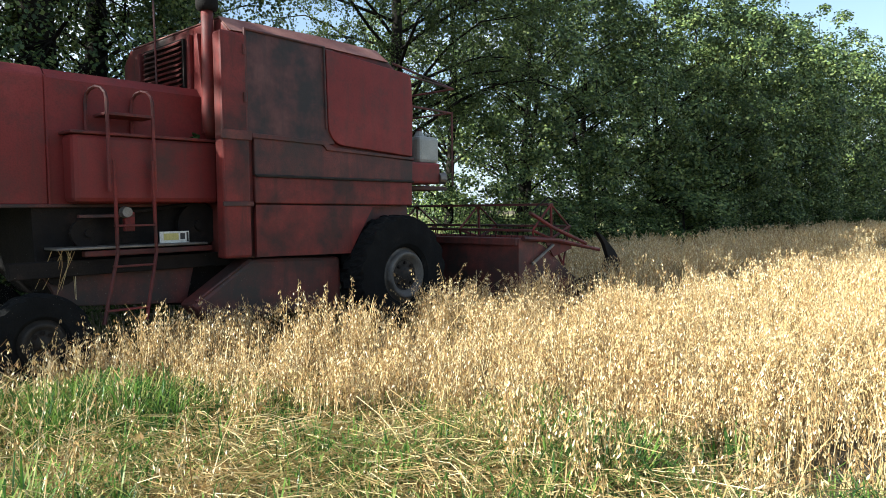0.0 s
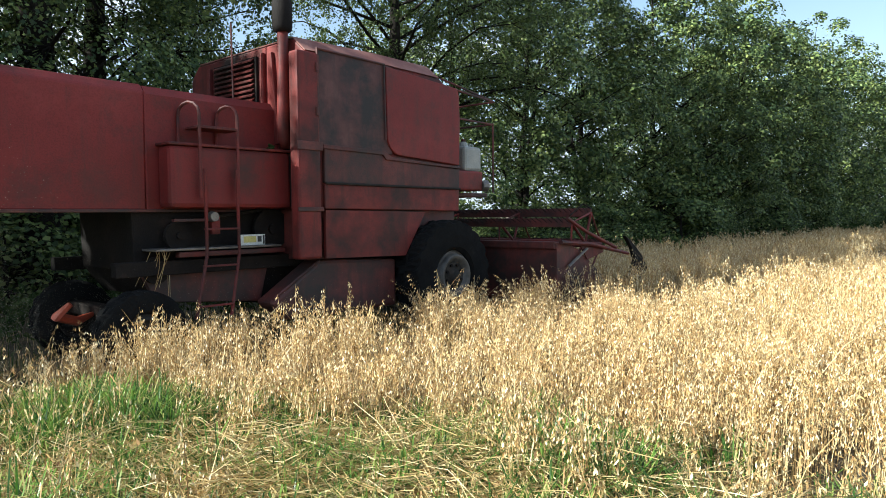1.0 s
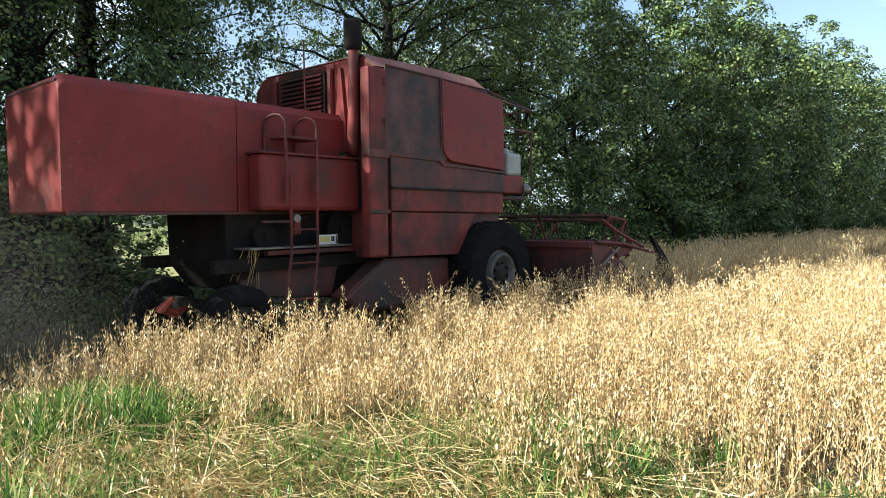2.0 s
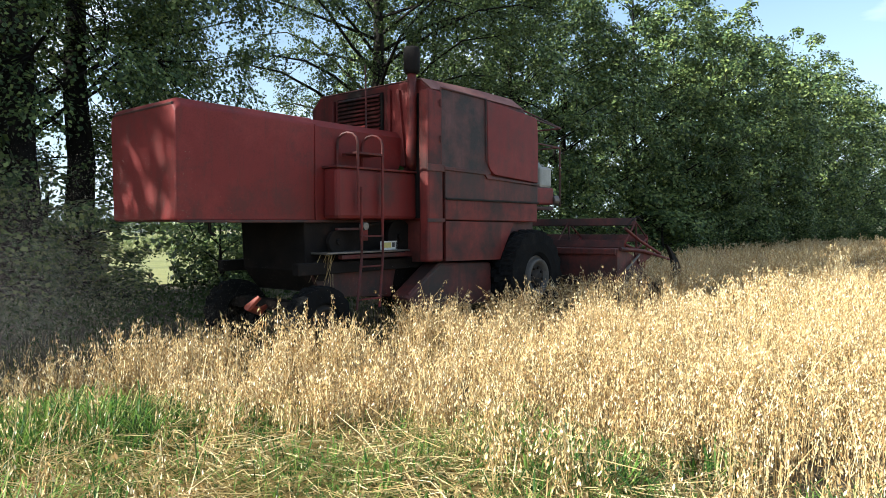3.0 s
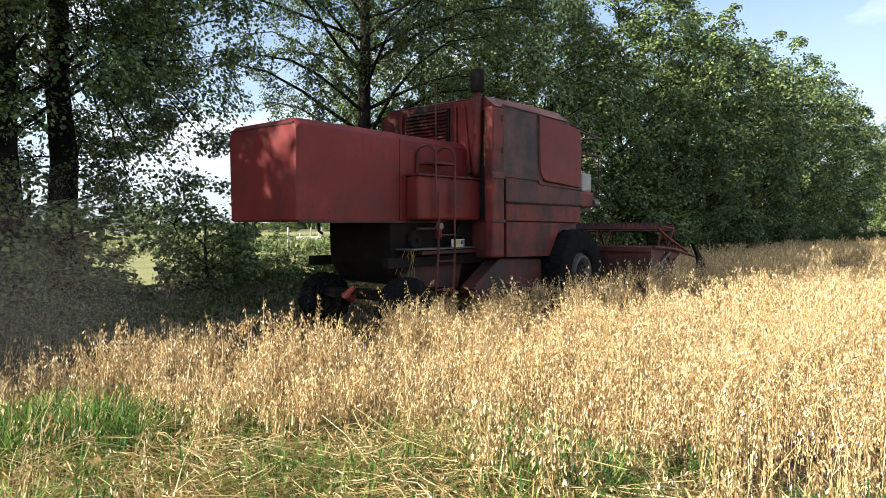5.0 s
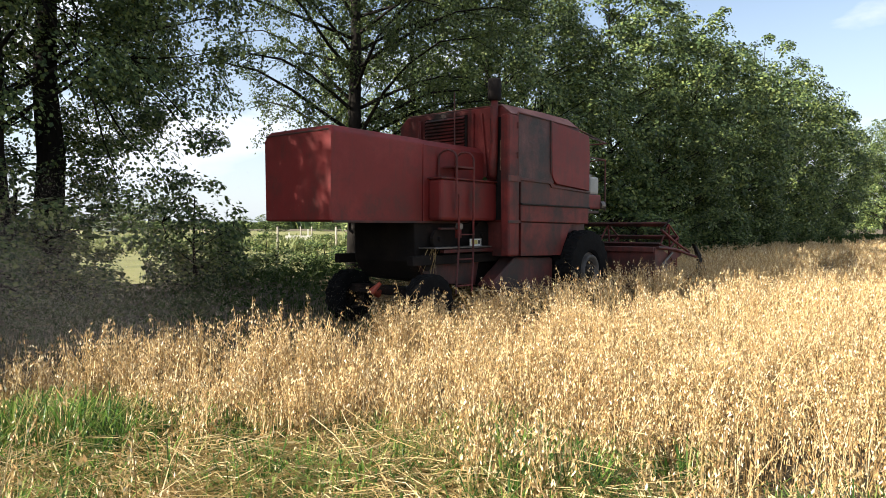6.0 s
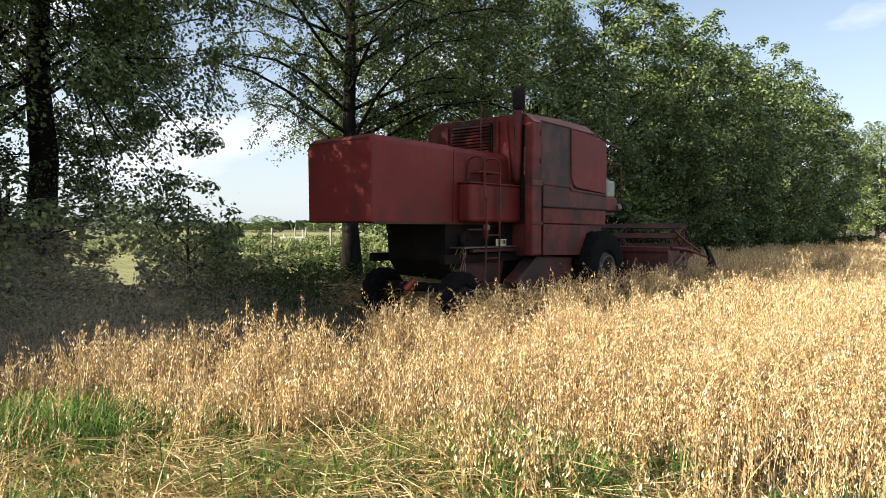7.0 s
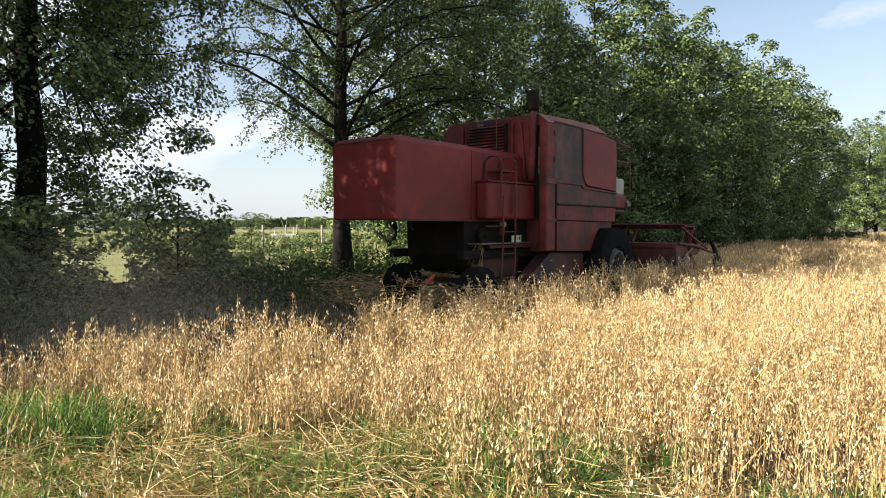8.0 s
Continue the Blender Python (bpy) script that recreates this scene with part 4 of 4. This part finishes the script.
def build_harvester():
    H = tagged(new("combine_harvester"), "old faded red combine harvester cutting oats", "harvester")
    # ---- grain tank and engine housing
    def ring(x, top, cut=0.22):
        return [(x, 0.02, 1.62), (x, 0.02, top - 0.17), (x, cut, top), (x, 2.6 - cut, top), (x, 2.58, top - 0.17), (x, 2.58, 1.62)]
    bm = loft([ring(-2.2, 3.60), ring(-0.9, 3.62), ring(0.08, 3.60), ring(0.3, 3.46, 0.3), ring(0.44, 3.2, 0.3)])
    bmesh.ops.bevel(bm, geom=[e for e in bm.edges], offset=0.025, segments=2, affect="EDGES", profile=0.5)
    part("grain_tank", bm, RED, H, smooth=False)
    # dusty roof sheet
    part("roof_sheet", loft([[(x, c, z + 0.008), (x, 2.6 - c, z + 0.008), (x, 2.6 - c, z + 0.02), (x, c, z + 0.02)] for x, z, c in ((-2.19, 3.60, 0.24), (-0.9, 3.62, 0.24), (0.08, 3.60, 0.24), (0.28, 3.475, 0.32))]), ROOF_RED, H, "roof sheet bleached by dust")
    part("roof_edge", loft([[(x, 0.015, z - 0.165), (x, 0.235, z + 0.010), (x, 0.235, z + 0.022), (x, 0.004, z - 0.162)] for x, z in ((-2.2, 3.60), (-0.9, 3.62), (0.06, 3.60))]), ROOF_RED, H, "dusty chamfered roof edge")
    part("body_frame", box(-2.18, 0.42, 0.06, 2.54, 1.04, 1.66), RED_DIRTY_SHADED, H)
    part("side_wall_far", box(-2.0, 0.42, 2.56, 2.62, 1.05, 3.38, 0.01), RED, H)
    # ---- right side: screen, cover, lower panels
    part("screen", prism([(-2.03, 2.36), (-0.86, 2.33), (-0.86, 3.44), (-2.03, 3.46)], -0.012, 0.03, 0.004), SCREEN, H, "dark dusty perforated screen")
    frame_bm = None
    for a, c in (((-2.05, 2.34), (-2.05, 3.48)), ((-2.05, 3.47), (-0.99, 3.45)), ((-1.0, 3.45), (-0.98, 2.5))):
        frame_bm = tube([(a[0], -0.02, a[1]), (c[0], -0.02, c[1])], 0.014, 6, frame_bm)
    part("screen_frame", frame_bm, RED_DIRTY_SHADED, H)
    for z in (2.75, 3.25):
        part("hinge", tube([(-2.07, -0.035, z - 0.05), (-2.07, -0.035, z + 0.05)], 0.018, 6), RED_DIRTY_SHADED, H)
    cover = arc(-0.72, 2.56, 0.24, 180, 262, 8) + [(0.44, 2.25), (0.46, 2.9)] + arc(0.31, 3.22, 0.13, 0, 60, 4) + [(-0.98, 3.43)]
    part("side_cover", prism(cover, -0.035, 0.028, 0.012), RED_PLAIN, H, "plain red sheet cover with a rounded lower corner")
    part("ledge", prism([(-2.0, 2.33), (-1.05, 2.31), (-1.0, 2.25), (0.46, 2.20), (0.46, 2.23), (-0.9, 2.29), (-1.02, 2.36), (-2.0, 2.38)], -0.05, 0.02, 0.006), RED_DIRTY_SHADED, H)
    part("upper_panel", prism([(-1.97, 1.935), (0.44, 1.925), (0.45, 2.195), (-0.95, 2.26), (-1.1, 2.325), (-1.97, 2.34)], -0.03, 0.03, 0.012), RED_DIRTY_SHADED, H, "grimy red side panel")
    part("moulding", tube([(-1.97, -0.045, 1.93), (0.44, -0.045, 1.915)], 0.016, 6), RIM_DARK, H, "worn dark metal moulding")
    part("middle_panel", prism([(-1.97, 1.63), (0.43, 1.60), (0.44, 1.91), (-1.97, 1.92)], -0.028, 0.03, 0.014), RED, H)
    part("lower_panel", prism([(-1.97, 1.05), (-0.66, 1.02), (-0.28, 1.585), (0.1, 1.585), (-0.28, 1.590), (-1.97, 1.615)], -0.034, 0.012, 0.0), RED, H, "red lower panel cut back round the wheel")
    part("corner_post", box(-2.34, -2.02, -0.03, 0.14, 1.05, 3.42, 0.03), RED, H, "red corner post with worn edges")
    part("post_joint", box(-2.36, -2.0, -0.045, -0.028, 2.30, 2.40, 0.006), RED_DIRTY_SHADED, H)
    part("post_joint", box(-2.36, -2.0, -0.045, -0.028, 1.60, 1.65, 0.006), RED_DIRTY_SHADED, H)
    # ---- rear wall of the tank: louvre, duct, exhaust
    part("soot_shield", box(-2.225, -2.202, 0.10, 0.44, 1.66, 3.40, 0.004), DARK, H, "sooty dark sheet behind the exhaust")
    louvre = part("louvre", box(-2.235, -2.205, 0.94, 1.92, 2.93, 3.5), DARK, H, "ventilation louvre")
    for k in range(9):
        z = 2.96 + k * 0.06
        part("slat", prism([(-2.275, z), (-2.235, z + 0.035), (-2.235, z + 0.047), (-2.28, z + 0.012)], 0.98, 1.88), RED, louvre)
    part("rear_rib", prism([(0.48, 2.4), (0.60, 3.5), (0.66, 3.5), (0.72, 2.4)], -2.25, -2.2, 0.01, axis="x"), RED, H)
    part("rear_rib", box(-2.25, -2.2, 0.78, 0.83, 2.85, 3.52, 0.012), RED, H)
    part("rear_rib", box(-2.26, -2.2, 2.0, 2.06, 2.85, 3.5, 0.012), RED, H)
    part("exhaust_pipe", tube([(-2.29, 0.3, 3.78), (-2.29, 0.3, 3.3), (-2.29, 0.31, 2.9), (-2.285, 0.33, 2.62), (-2.265, 0.35, 2.45), (-2.22, 0.37, 2.36)], [0.062, 0.066, 0.07, 0.075, 0.075, 0.075], 14), RED, H, "rusty red exhaust pipe", smooth=True)
    part("heat_stain", prism([(-2.24, 2.5), (-2.226, 2.5), (-2.226, 3.0), (-2.24, 3.0)], 0.15, 0.22, 0.003), RUST, H, "scorched metal strip")
    part("muffler", lathe_up([(0.075, 3.66), (0.105, 3.68), (0.115, 3.72), (0.115, 4.0), (0.1, 4.03), (0.08, 4.03), (0.07, 3.9), (0.01, 3.9)], (-2.29, 0.3)), DARK, H, "sooty exhaust muffler", smooth=True)
    part("aerial_rod", tube([(-2.55, 0.95, 2.85), (-2.56, 0.95, 3.85)], 0.012, 5), RED_DIRTY_SHADED, H)
    # ---- straw hood
    def hood(x, top, low, c=0.09):
        return [(x, 0.58, low), (x, 0.56, top - c), (x, 0.56 + c * 0.9, top), (x, 2.05 - c * 0.9, top), (x, 2.05, top - c), (x, 2.03, low)]
    bm = loft([hood(-5.66, 2.88, 1.63), hood(-5.60, 2.93, 1.62), hood(-3.8, 2.915, 1.62)])
    bmesh.ops.bevel(bm, geom=list(bm.edges), offset=0.02, segments=2, affect="EDGES", profile=0.5)
    part("straw_hood", bm, RED_PLAIN, H, "long plain red straw hood")
    bm = loft([hood(-3.795, 2.90, 1.625), hood(-2.2, 2.89, 1.625)])
    part("hood_front", bm, RED_PLAIN, H)
    part("hood_seam", box(-3.81, -3.79, 0.555, 0.575, 1.63, 2.83, 0.003), RED_PLAIN, H)
    part("hood_edge", box(-5.62, -2.3, 0.553, 0.60, 1.60, 1.632, 0.006), RED_DIRTY_SHADED, H)
    part("rear_flap_hinge", tube([(-5.655, 0.62, 2.86), (-5.655, 2.0, 2.86)], 0.016, 6), RED_DIRTY_SHADED, H)
    part("hood_hook", tube([(-5.2, 0.7, 1.62), (-5.2, 0.7, 1.50), (-5.14, 0.7, 1.46)], 0.02, 5), DARK, H)
    # ---- fuel tank box with lid
    part("fuel_box", box(-3.68, -2.2, 0.30, 0.58, 1.64, 2.29, 0.05), RED_PLAIN, H, "red box on the side under the hood")
    part("box_lid", box(-3.7, -2.18, 0.28, 0.58, 2.285, 2.315, 0.008), RED, H)
    part("chaff_tuft", tube([(-2.42, 0.42, 2.31), (-2.38, 0.43, 2.36), (-2.44, 0.40, 2.38)], [0.05, 0.04, 0.01], 6), WEED, H, "green tuft caught on the box")
    # ---- ladder
    ladder = part("ladder", tube([(-2.97, 0.22, 2.05), (-2.95, 0.24, 1.15), (-3.12, 0.14, 0.5)], 0.018, 7), RED, H, "bent red tube ladder")
    part("rail", tube([(-3.34, 0.22, 2.05), (-3.33, 0.24, 1.15), (-3.52, 0.14, 0.5)], 0.018, 7), RED, ladder)
    for z, y, dx in ((1.42, 0.235, 0), (1.03, 0.225, -0.03), (0.62, 0.155, -0.14)):
        part("rung", box(-3.35 + dx, -2.95 + dx, y - 0.025, y + 0.025, z - 0.01, z + 0.01, 0.004), RED, ladder)
    for x in (-3.38, -2.94):
        hoop = [(x, 0.24, 1.75), (x, 0.24, 2.62)] + [(x - 0.04 * (1 - math.cos(a)), 0.24 + 0.15 - 0.15 * math.cos(a), 2.62 + 0.13 * math.sin(a)) for a in (0.5, 1.0, 1.57, 2.1, 2.6)] + [(x - 0.08, 0.54, 2.6), (x - 0.08, 0.54, 2.31)]
        part("grab_hoop", tube(hoop, 0.018, 7), RED, ladder)
    part("top_step", box(-3.40, -2.92, 0.23, 0.52, 2.47, 2.50, 0.006), RED, ladder)
    part("foot_plate", box(-3.85, -2.36, 0.30, 0.62, 1.20, 1.225, 0.006), STEEL, H, "worn grey foot plate")
    part("foot_beam", box(-3.6, -2.3, 0.31, 0.40, 1.13, 1.185, 0.008), RED, H)
    part("lamp_bracket", box(-3.62, -3.1, 0.36, 0.42, 1.50, 1.53, 0.004), RED_DIRTY_SHADED, H)
    part("rear_lamp", tube([(-3.2, 0.36, 1.55), (-3.2, 0.29, 1.55)], [0.06, 0.05], 10), STEEL, H)
    part("lamp_arm", box(-3.2, -3.1, 0.36, 0.42, 1.36, 1.55, 0.008), RED, H)
    plate = part("label_plate", box(-2.84, -2.52, 0.392, 0.40, 1.225, 1.345, 0.002), WHITE, H, "scuffed white label plate with a yellow field")
    part("yellow_field", box(-2.80, -2.64, 0.387, 0.3915, 1.255, 1.325), YELLOW, plate)
    part("black_field", box(-2.62, -2.57, 0.387, 0.3915, 1.26, 1.325), BLACK, plate)
    part("print_bar", box(-2.55, -2.53, 0.387, 0.3915, 1.235, 1.335), BLACK, plate)
    # ---- works below, the shade under the hood put into their dark colours
    part("threshing_body", prism([(-3.95, 1.62), (-3.93, 1.0), (-3.7, 0.7), (-2.3, 0.5), (-0.3, 0.6), (0.3, 0.9), (0.3, 1.1), (-2.2, 1.1), (-2.2, 1.62)], 0.62, 1.98, 0.02), DARK, H, "oily dark threshing body with under-hood shade in its colour")
    part("sieve_side", prism([(-3.9, 0.98), (-3.75, 0.66), (-2.5, 0.56), (-2.4, 0.95)], 0.54, 0.61, 0.01), RED_DIRTY_SHADED, H)
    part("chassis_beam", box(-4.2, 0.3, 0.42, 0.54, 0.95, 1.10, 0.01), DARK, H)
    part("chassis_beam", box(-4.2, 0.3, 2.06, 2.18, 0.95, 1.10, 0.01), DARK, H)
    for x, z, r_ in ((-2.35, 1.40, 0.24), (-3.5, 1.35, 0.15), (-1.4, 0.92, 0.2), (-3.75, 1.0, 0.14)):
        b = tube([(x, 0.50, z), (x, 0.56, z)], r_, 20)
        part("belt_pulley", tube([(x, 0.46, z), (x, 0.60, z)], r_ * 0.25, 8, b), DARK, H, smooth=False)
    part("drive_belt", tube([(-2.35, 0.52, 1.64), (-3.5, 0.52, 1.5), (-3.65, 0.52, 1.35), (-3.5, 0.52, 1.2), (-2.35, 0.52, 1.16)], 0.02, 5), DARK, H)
    part("grain_elevator", prism([(-2.68, 0.58), (-2.45, 0.36), (-0.72, 0.36), (-0.72, 0.98), (-1.6, 1.02), (-1.98, 1.03)], 0.08, 0.40, 0.05), RED_DIRTY_SHADED, H, "slanted red elevator casing")
    part("elevator_edge", tube([(-2.62, 0.10, 0.62), (-1.97, 0.10, 1.02)], 0.018, 6), RED_DIRTY_SHADED, H)
    part("front_axle", box(-0.14, 0.14, 0.1, 2.5, 0.62, 0.86, 0.03), DARK, H)
    part("rear_axle", box(-4.14, -3.96, 0.40, 2.2, 0.48, 0.62, 0.02), DARK, H, "dark steering axle")
    part("steering_arm", tube([(-4.48, 0.82, 0.70), (-4.58, 0.90, 0.58), (-4.36, 1.0, 0.50), (-4.1, 1.2, 0.54)], [0.03, 0.055, 0.05, 0.02], 7), ORANGE, H, "orange-red steering arm")
    tagged(part("hanging_straw", straw_bunch((-3.75, 0.4, 1.18), 9), STRAW_STEM, H, "bunch of straw caught under the foot plate"), kind="stuff")
    # ---- front platform
    part("front_box", box(0.46, 1.05, 0.02, 0.55, 1.90, 2.19, 0.03), RED_PLAIN, H, "orange-red front bracket box")
    part("platform", box(0.44, 1.5, 0.3, 2.3, 1.82, 1.88, 0.01), RED_DIRTY_SHADED, H)
    part("work_lamp", tube([(1.04, 0.05, 1.98), (1.13, 0.02, 1.98)], [0.075, 0.09], 12), STEEL, H, "round front work lamp")
    part("canister", canister(), PLASTIC, H, "translucent white plastic canister")
    part("canister_cap", tube([(0.90, 0.28, 2.63), (0.90, 0.28, 2.68)], 0.035, 10), RED, H)
    for pts in ([(0.42, 0.12, 3.36), (1.45, 0.12, 3.28), (1.45, 1.2, 3.28)], [(0.42, 0.12, 2.95), (1.4, 0.12, 2.93), (1.4, 1.2, 2.93)], [(1.42, 0.12, 2.95), (1.42, 0.12, 1.88)], [(0.42, 0.3, 3.52), (1.45, 0.12, 3.28)], [(0.42, 0.5, 3.2), (1.4, 0.9, 3.0)]):
        part("guard_rail", tube(pts, 0.016, 6), RED_DIRTY_SHADED, H)
    part("driver_seat", prism([(0.7, 2.0), (1.1, 2.0), (1.1, 2.1), (0.82, 2.14), (0.72, 2.6), (0.64, 2.6)], 1.1, 1.55, 0.03), DARK, H)
    part("steering_column", tube([(1.42, 1.3, 1.86), (1.3, 1.3, 2.55)], 0.035, 8), DARK, H)
    # ---- feeder and header
    part("feeder_house", prism([(0.2, 1.2), (0.3, 0.75), (1.75, 0.32), (1.75, 0.95)], 0.75, 1.85, 0.03), RED_DIRTY_SHADED, H, "slanted feeder house")
    # the header's paint is darkened to stand in for its deep shade
    hd = part("header", box(1.72, 1.80, -0.82, 3.42, 0.22, 1.06, 0.012), RED_DIRTY_SHADED, H, "red cutting header with a tined reel")
    part("top_beam", box(1.66, 1.82, -0.84, 3.44, 1.02, 1.13, 0.015), RED_DIRTY_SHADED, hd)
    part("table", prism([(1.75, 0.22), (2.0, 0.14), (3.0, 0.16), (3.0, 0.19), (2.05, 0.20), (1.8, 0.27)], -0.82, 3.42), RED_DIRTY_SHADED, hd)
    part("knife_bar", box(3.0, 3.12, -0.82, 3.42, 0.15, 0.175, 0.004), STEEL, hd)
    b = tube([(2.2, -0.78, 0.50), (2.2, 3.38, 0.50)], 0.15, 14)
    for k in range(90):
        a, y = k * 0.7, -0.74 + k * 4.08 / 90
        tube([(2.2 + 0.13 * math.cos(a), y, 0.5 + 0.13 * math.sin(a)), (2.2 + 0.27 * math.cos(a + 0.3), y + 0.02, 0.5 + 0.27 * math.sin(a + 0.3))], [0.05, 0.035], 4, b)
    part("auger", b, RED_DIRTY_SHADED, hd)
    for y in (-0.86, 3.42):
        part("end_plate", prism([(1.70, 0.16), (3.1, 0.14), (3.6, 0.22), (3.05, 0.55), (2.35, 0.98), (1.95, 1.12), (1.70, 1.12)], y, y + 0.04, 0.008), RED_DIRTY_SHADED, hd, "red header end plate darkened for deep shade")
        part("divider", prism([(3.2, 0.16), (4.3, 0.30), (4.72, 0.55), (4.45, 0.82), (4.05, 1.08), (3.85, 1.16), (4.08, 0.95), (4.22, 0.72), (4.05, 0.5), (3.3, 0.42)], y - 0.02, y + 0.05, 0.012), DARK, hd, "dark curved crop divider")
        part("reel_arm", tube([(1.76, y - 0.03, 1.12), (2.62, y - 0.06, 1.06), (3.85, y - 0.06, 0.86)], [0.035, 0.035, 0.028], 8), RED, hd)
        part("reel_strut", tube([(1.9, y - 0.05, 1.48), (2.45, y - 0.07, 1.26), (3.4, y - 0.07, 0.98)], 0.028, 7), RED, hd)
        part("lift_cylinder", tube([(1.95, y - 0.05, 0.75), (2.5, y - 0.05, 1.0)], 0.022, 7), STEEL, hd)
        part("gusset", prism([(2.3, 1.08), (3.0, 1.02), (3.05, 0.92), (2.55, 0.82)], y - 0.03, y - 0.01), RED, hd)
    part("fold_strap", tube([(2.0, -0.9, 1.52), (2.35, -0.92, 1.70), (2.6, -0.92, 1.62)], 0.012, 5), DARK, hd)
    # ---- reel about its axle
    reel = part("reel", tube([(0, -2.1, 0), (0, 2.1, 0)], 0.045, 10), RED, H, "tined pick-up reel")
    reel.matrix_basis = pose(*REEL)
    for k in range(5):
        a = 2 * math.pi * k / 5 + 0.35
        c, s_ = 0.52 * math.cos(a), 0.52 * math.sin(a)
        part("bat", box(c - 0.07, c + 0.07, -2.1, 2.1, s_ - 0.018, s_ + 0.018, 0.004), RED_DIRTY_SHADED, reel)
        b = None
        for j in range(42):
            y = -2.05 + j * 0.1
            b = tube([(c, y, s_), (c - 0.07, y, s_ - 0.2)], 0.006, 3, b)
        part("tine_row", b, DARK, reel)
    for y in (-2.1, -0.7, 0.7, 2.1):
        for k in range(5):
            a, a2 = 2 * math.pi * k / 5 + 0.35, 2 * math.pi * (k + 1) / 5 + 0.35
            p, q = (0.52 * math.cos(a), y, 0.52 * math.sin(a)), (0.52 * math.cos(a2), y, 0.52 * math.sin(a2))
            part("spoke", tube([(0, y, 0), p], 0.022, 6), RED, reel)
            part("brace", tube([p, q], 0.016, 6), RED, reel)
    # ---- wheels
    W = [(wheel(H, "wheel", 0.05, -0.06, 0.71, WHEEL_R, 0.46, 0.36, -1, 20), (0.05, -0.06, 0.71), WHEEL_R),
         (wheel(H, "wheel", 0.05, 2.63, 0.71, WHEEL_R, 0.46, 0.36, 1, 20), (0.05, 2.63, 0.71), WHEEL_R),
         (wheel(H, "wheel", -4.05, 0.24, 0.41, REAR_R, 0.28, 0.21, -1, 16), (-4.05, 0.24, 0.41), REAR_R),
         (wheel(H, "wheel", -4.05, 1.98, 0.41, REAR_R, 0.28, 0.21, 1, 16), (-4.05, 1.98, 0.41), REAR_R)]
    return H, W, reel


def lathe_up(profile, centre):
    b = bmesh.new()
    rings = [[b.verts.new((centre[0] + r * math.cos(a), centre[1] + r * math.sin(a), z)) for a in (2 * math.pi * k / 20 for k in range(20))] for r, z in profile]
    for r, s in zip(rings, rings[1:]):
        for k in range(20):
            b.faces.new((r[k], r[(k + 1) % 20], s[(k + 1) % 20], s[k]))
    return b


def straw_bunch(p, n):
    r, b = random.Random(3), None
    for _ in range(n):
        q = Vector(p) + Vector((r.uniform(-0.1, 0.1), r.uniform(-0.05, 0.05), r.uniform(0, 0.06)))
        e = q + Vector((r.uniform(-0.2, 0.12), r.uniform(-0.08, 0.08), -r.uniform(0.2, 0.5)))
        b = tube([q, (q + e) / 2 + Vector((0.03, 0, 0.05)), e], [0.004, 0.004, 0.002], 3, b)
    return b


def canister():
    b = box(0.72, 1.12, 0.10, 0.42, 2.19, 2.56, 0.05)
    tube([(0.90, 0.28, 2.55), (0.90, 0.28, 2.64)], [0.09, 0.045], 10, b)
    return tube([(1.0, 0.26, 2.55), (1.02, 0.26, 2.61), (1.08, 0.26, 2.60), (1.09, 0.26, 2.54)], 0.02, 6, b)


HARVESTER, WHEELS, REEL_PART = build_harvester()
TRAIL = dust("dust_cloud", 220000, (0.9, 1.2, 0.85), 0.0042)
SETTLING = [dust("dust_cloud", 45000, (1.1, 1.1, 0.36), 0.0026) for _ in range(2)]


def motions():
    """The harvester drives along its way; wheels and reel turn with it; the oats fall where the knife reaches them."""
    walk(HARVESTER, [(t, pose(x, y, 0, 0, 0, h)) for t, x, y, h in DRIVE])
    ts = np.array([r[0] for r in DRIVE])
    xy = np.array([r[1:3] for r in DRIVE])
    run = np.concatenate([[0], np.cumsum(np.linalg.norm(np.diff(xy, axis=0), axis=1))])
    steps = [k * 0.5 for k in range(17)]
    for ob, (x, y, z), r in WHEELS:
        walk(ob, [(t, pose(x, y, z, 0, math.degrees(np.interp(t, ts, run) / r), 0)) for t in steps])
    walk(REEL_PART, [(t, pose(*REEL, 0, 95 * t, 0)) for t in steps])
    # the dust hangs where it was thrown out behind the hood, drifts after the harvester and sinks
    walk(TRAIL, [(t, pose(x, y, z, 0, 0, 48)) for t, x, y, z in ((0.0, -6.6, 4.2, 0.4), (2.5, -4.75, 6.3, 0.4), (4.5, -4.4, 6.9, 0.35), (6.0, -3.9, 7.5, 0.2), (8.0, -3.2, 8.2, 0.0))])
    for k, ob in enumerate(SETTLING):
        x, y = at(2.0 + 3.0 * k, 8.6)
        walk(ob, [(0.0, pose(x, y, 0.25, 0, 0, 47)), (8.0, pose(x + 0.5, y - 0.3, 0.05, 0, 0, 55))])
    along = xy @ U + 3.05
    turn = math.degrees(TH)
    for ob, s in STRIPS:
        x, y = at(s, SWATH0)
        stand, lie = pose(x, y, 0, 0, 0, turn), pose(x, y, 0.02, 0, -86, turn)
        when = float(np.interp(s + 0.25, along, ts))
        if when >= 7.7:
            rows = [(0.0, stand), (8.0, stand)]
        else:
            when = max(when, 0.15)
            rows = [(0.0, stand), (when - 0.1 if when > 0.2 else 0.05, stand), (when + 0.07, pose(x, y, 0, 0, -45, turn)), (when + 0.25, lie), (8.0, lie)]
        walk(ob, rows)


motions()
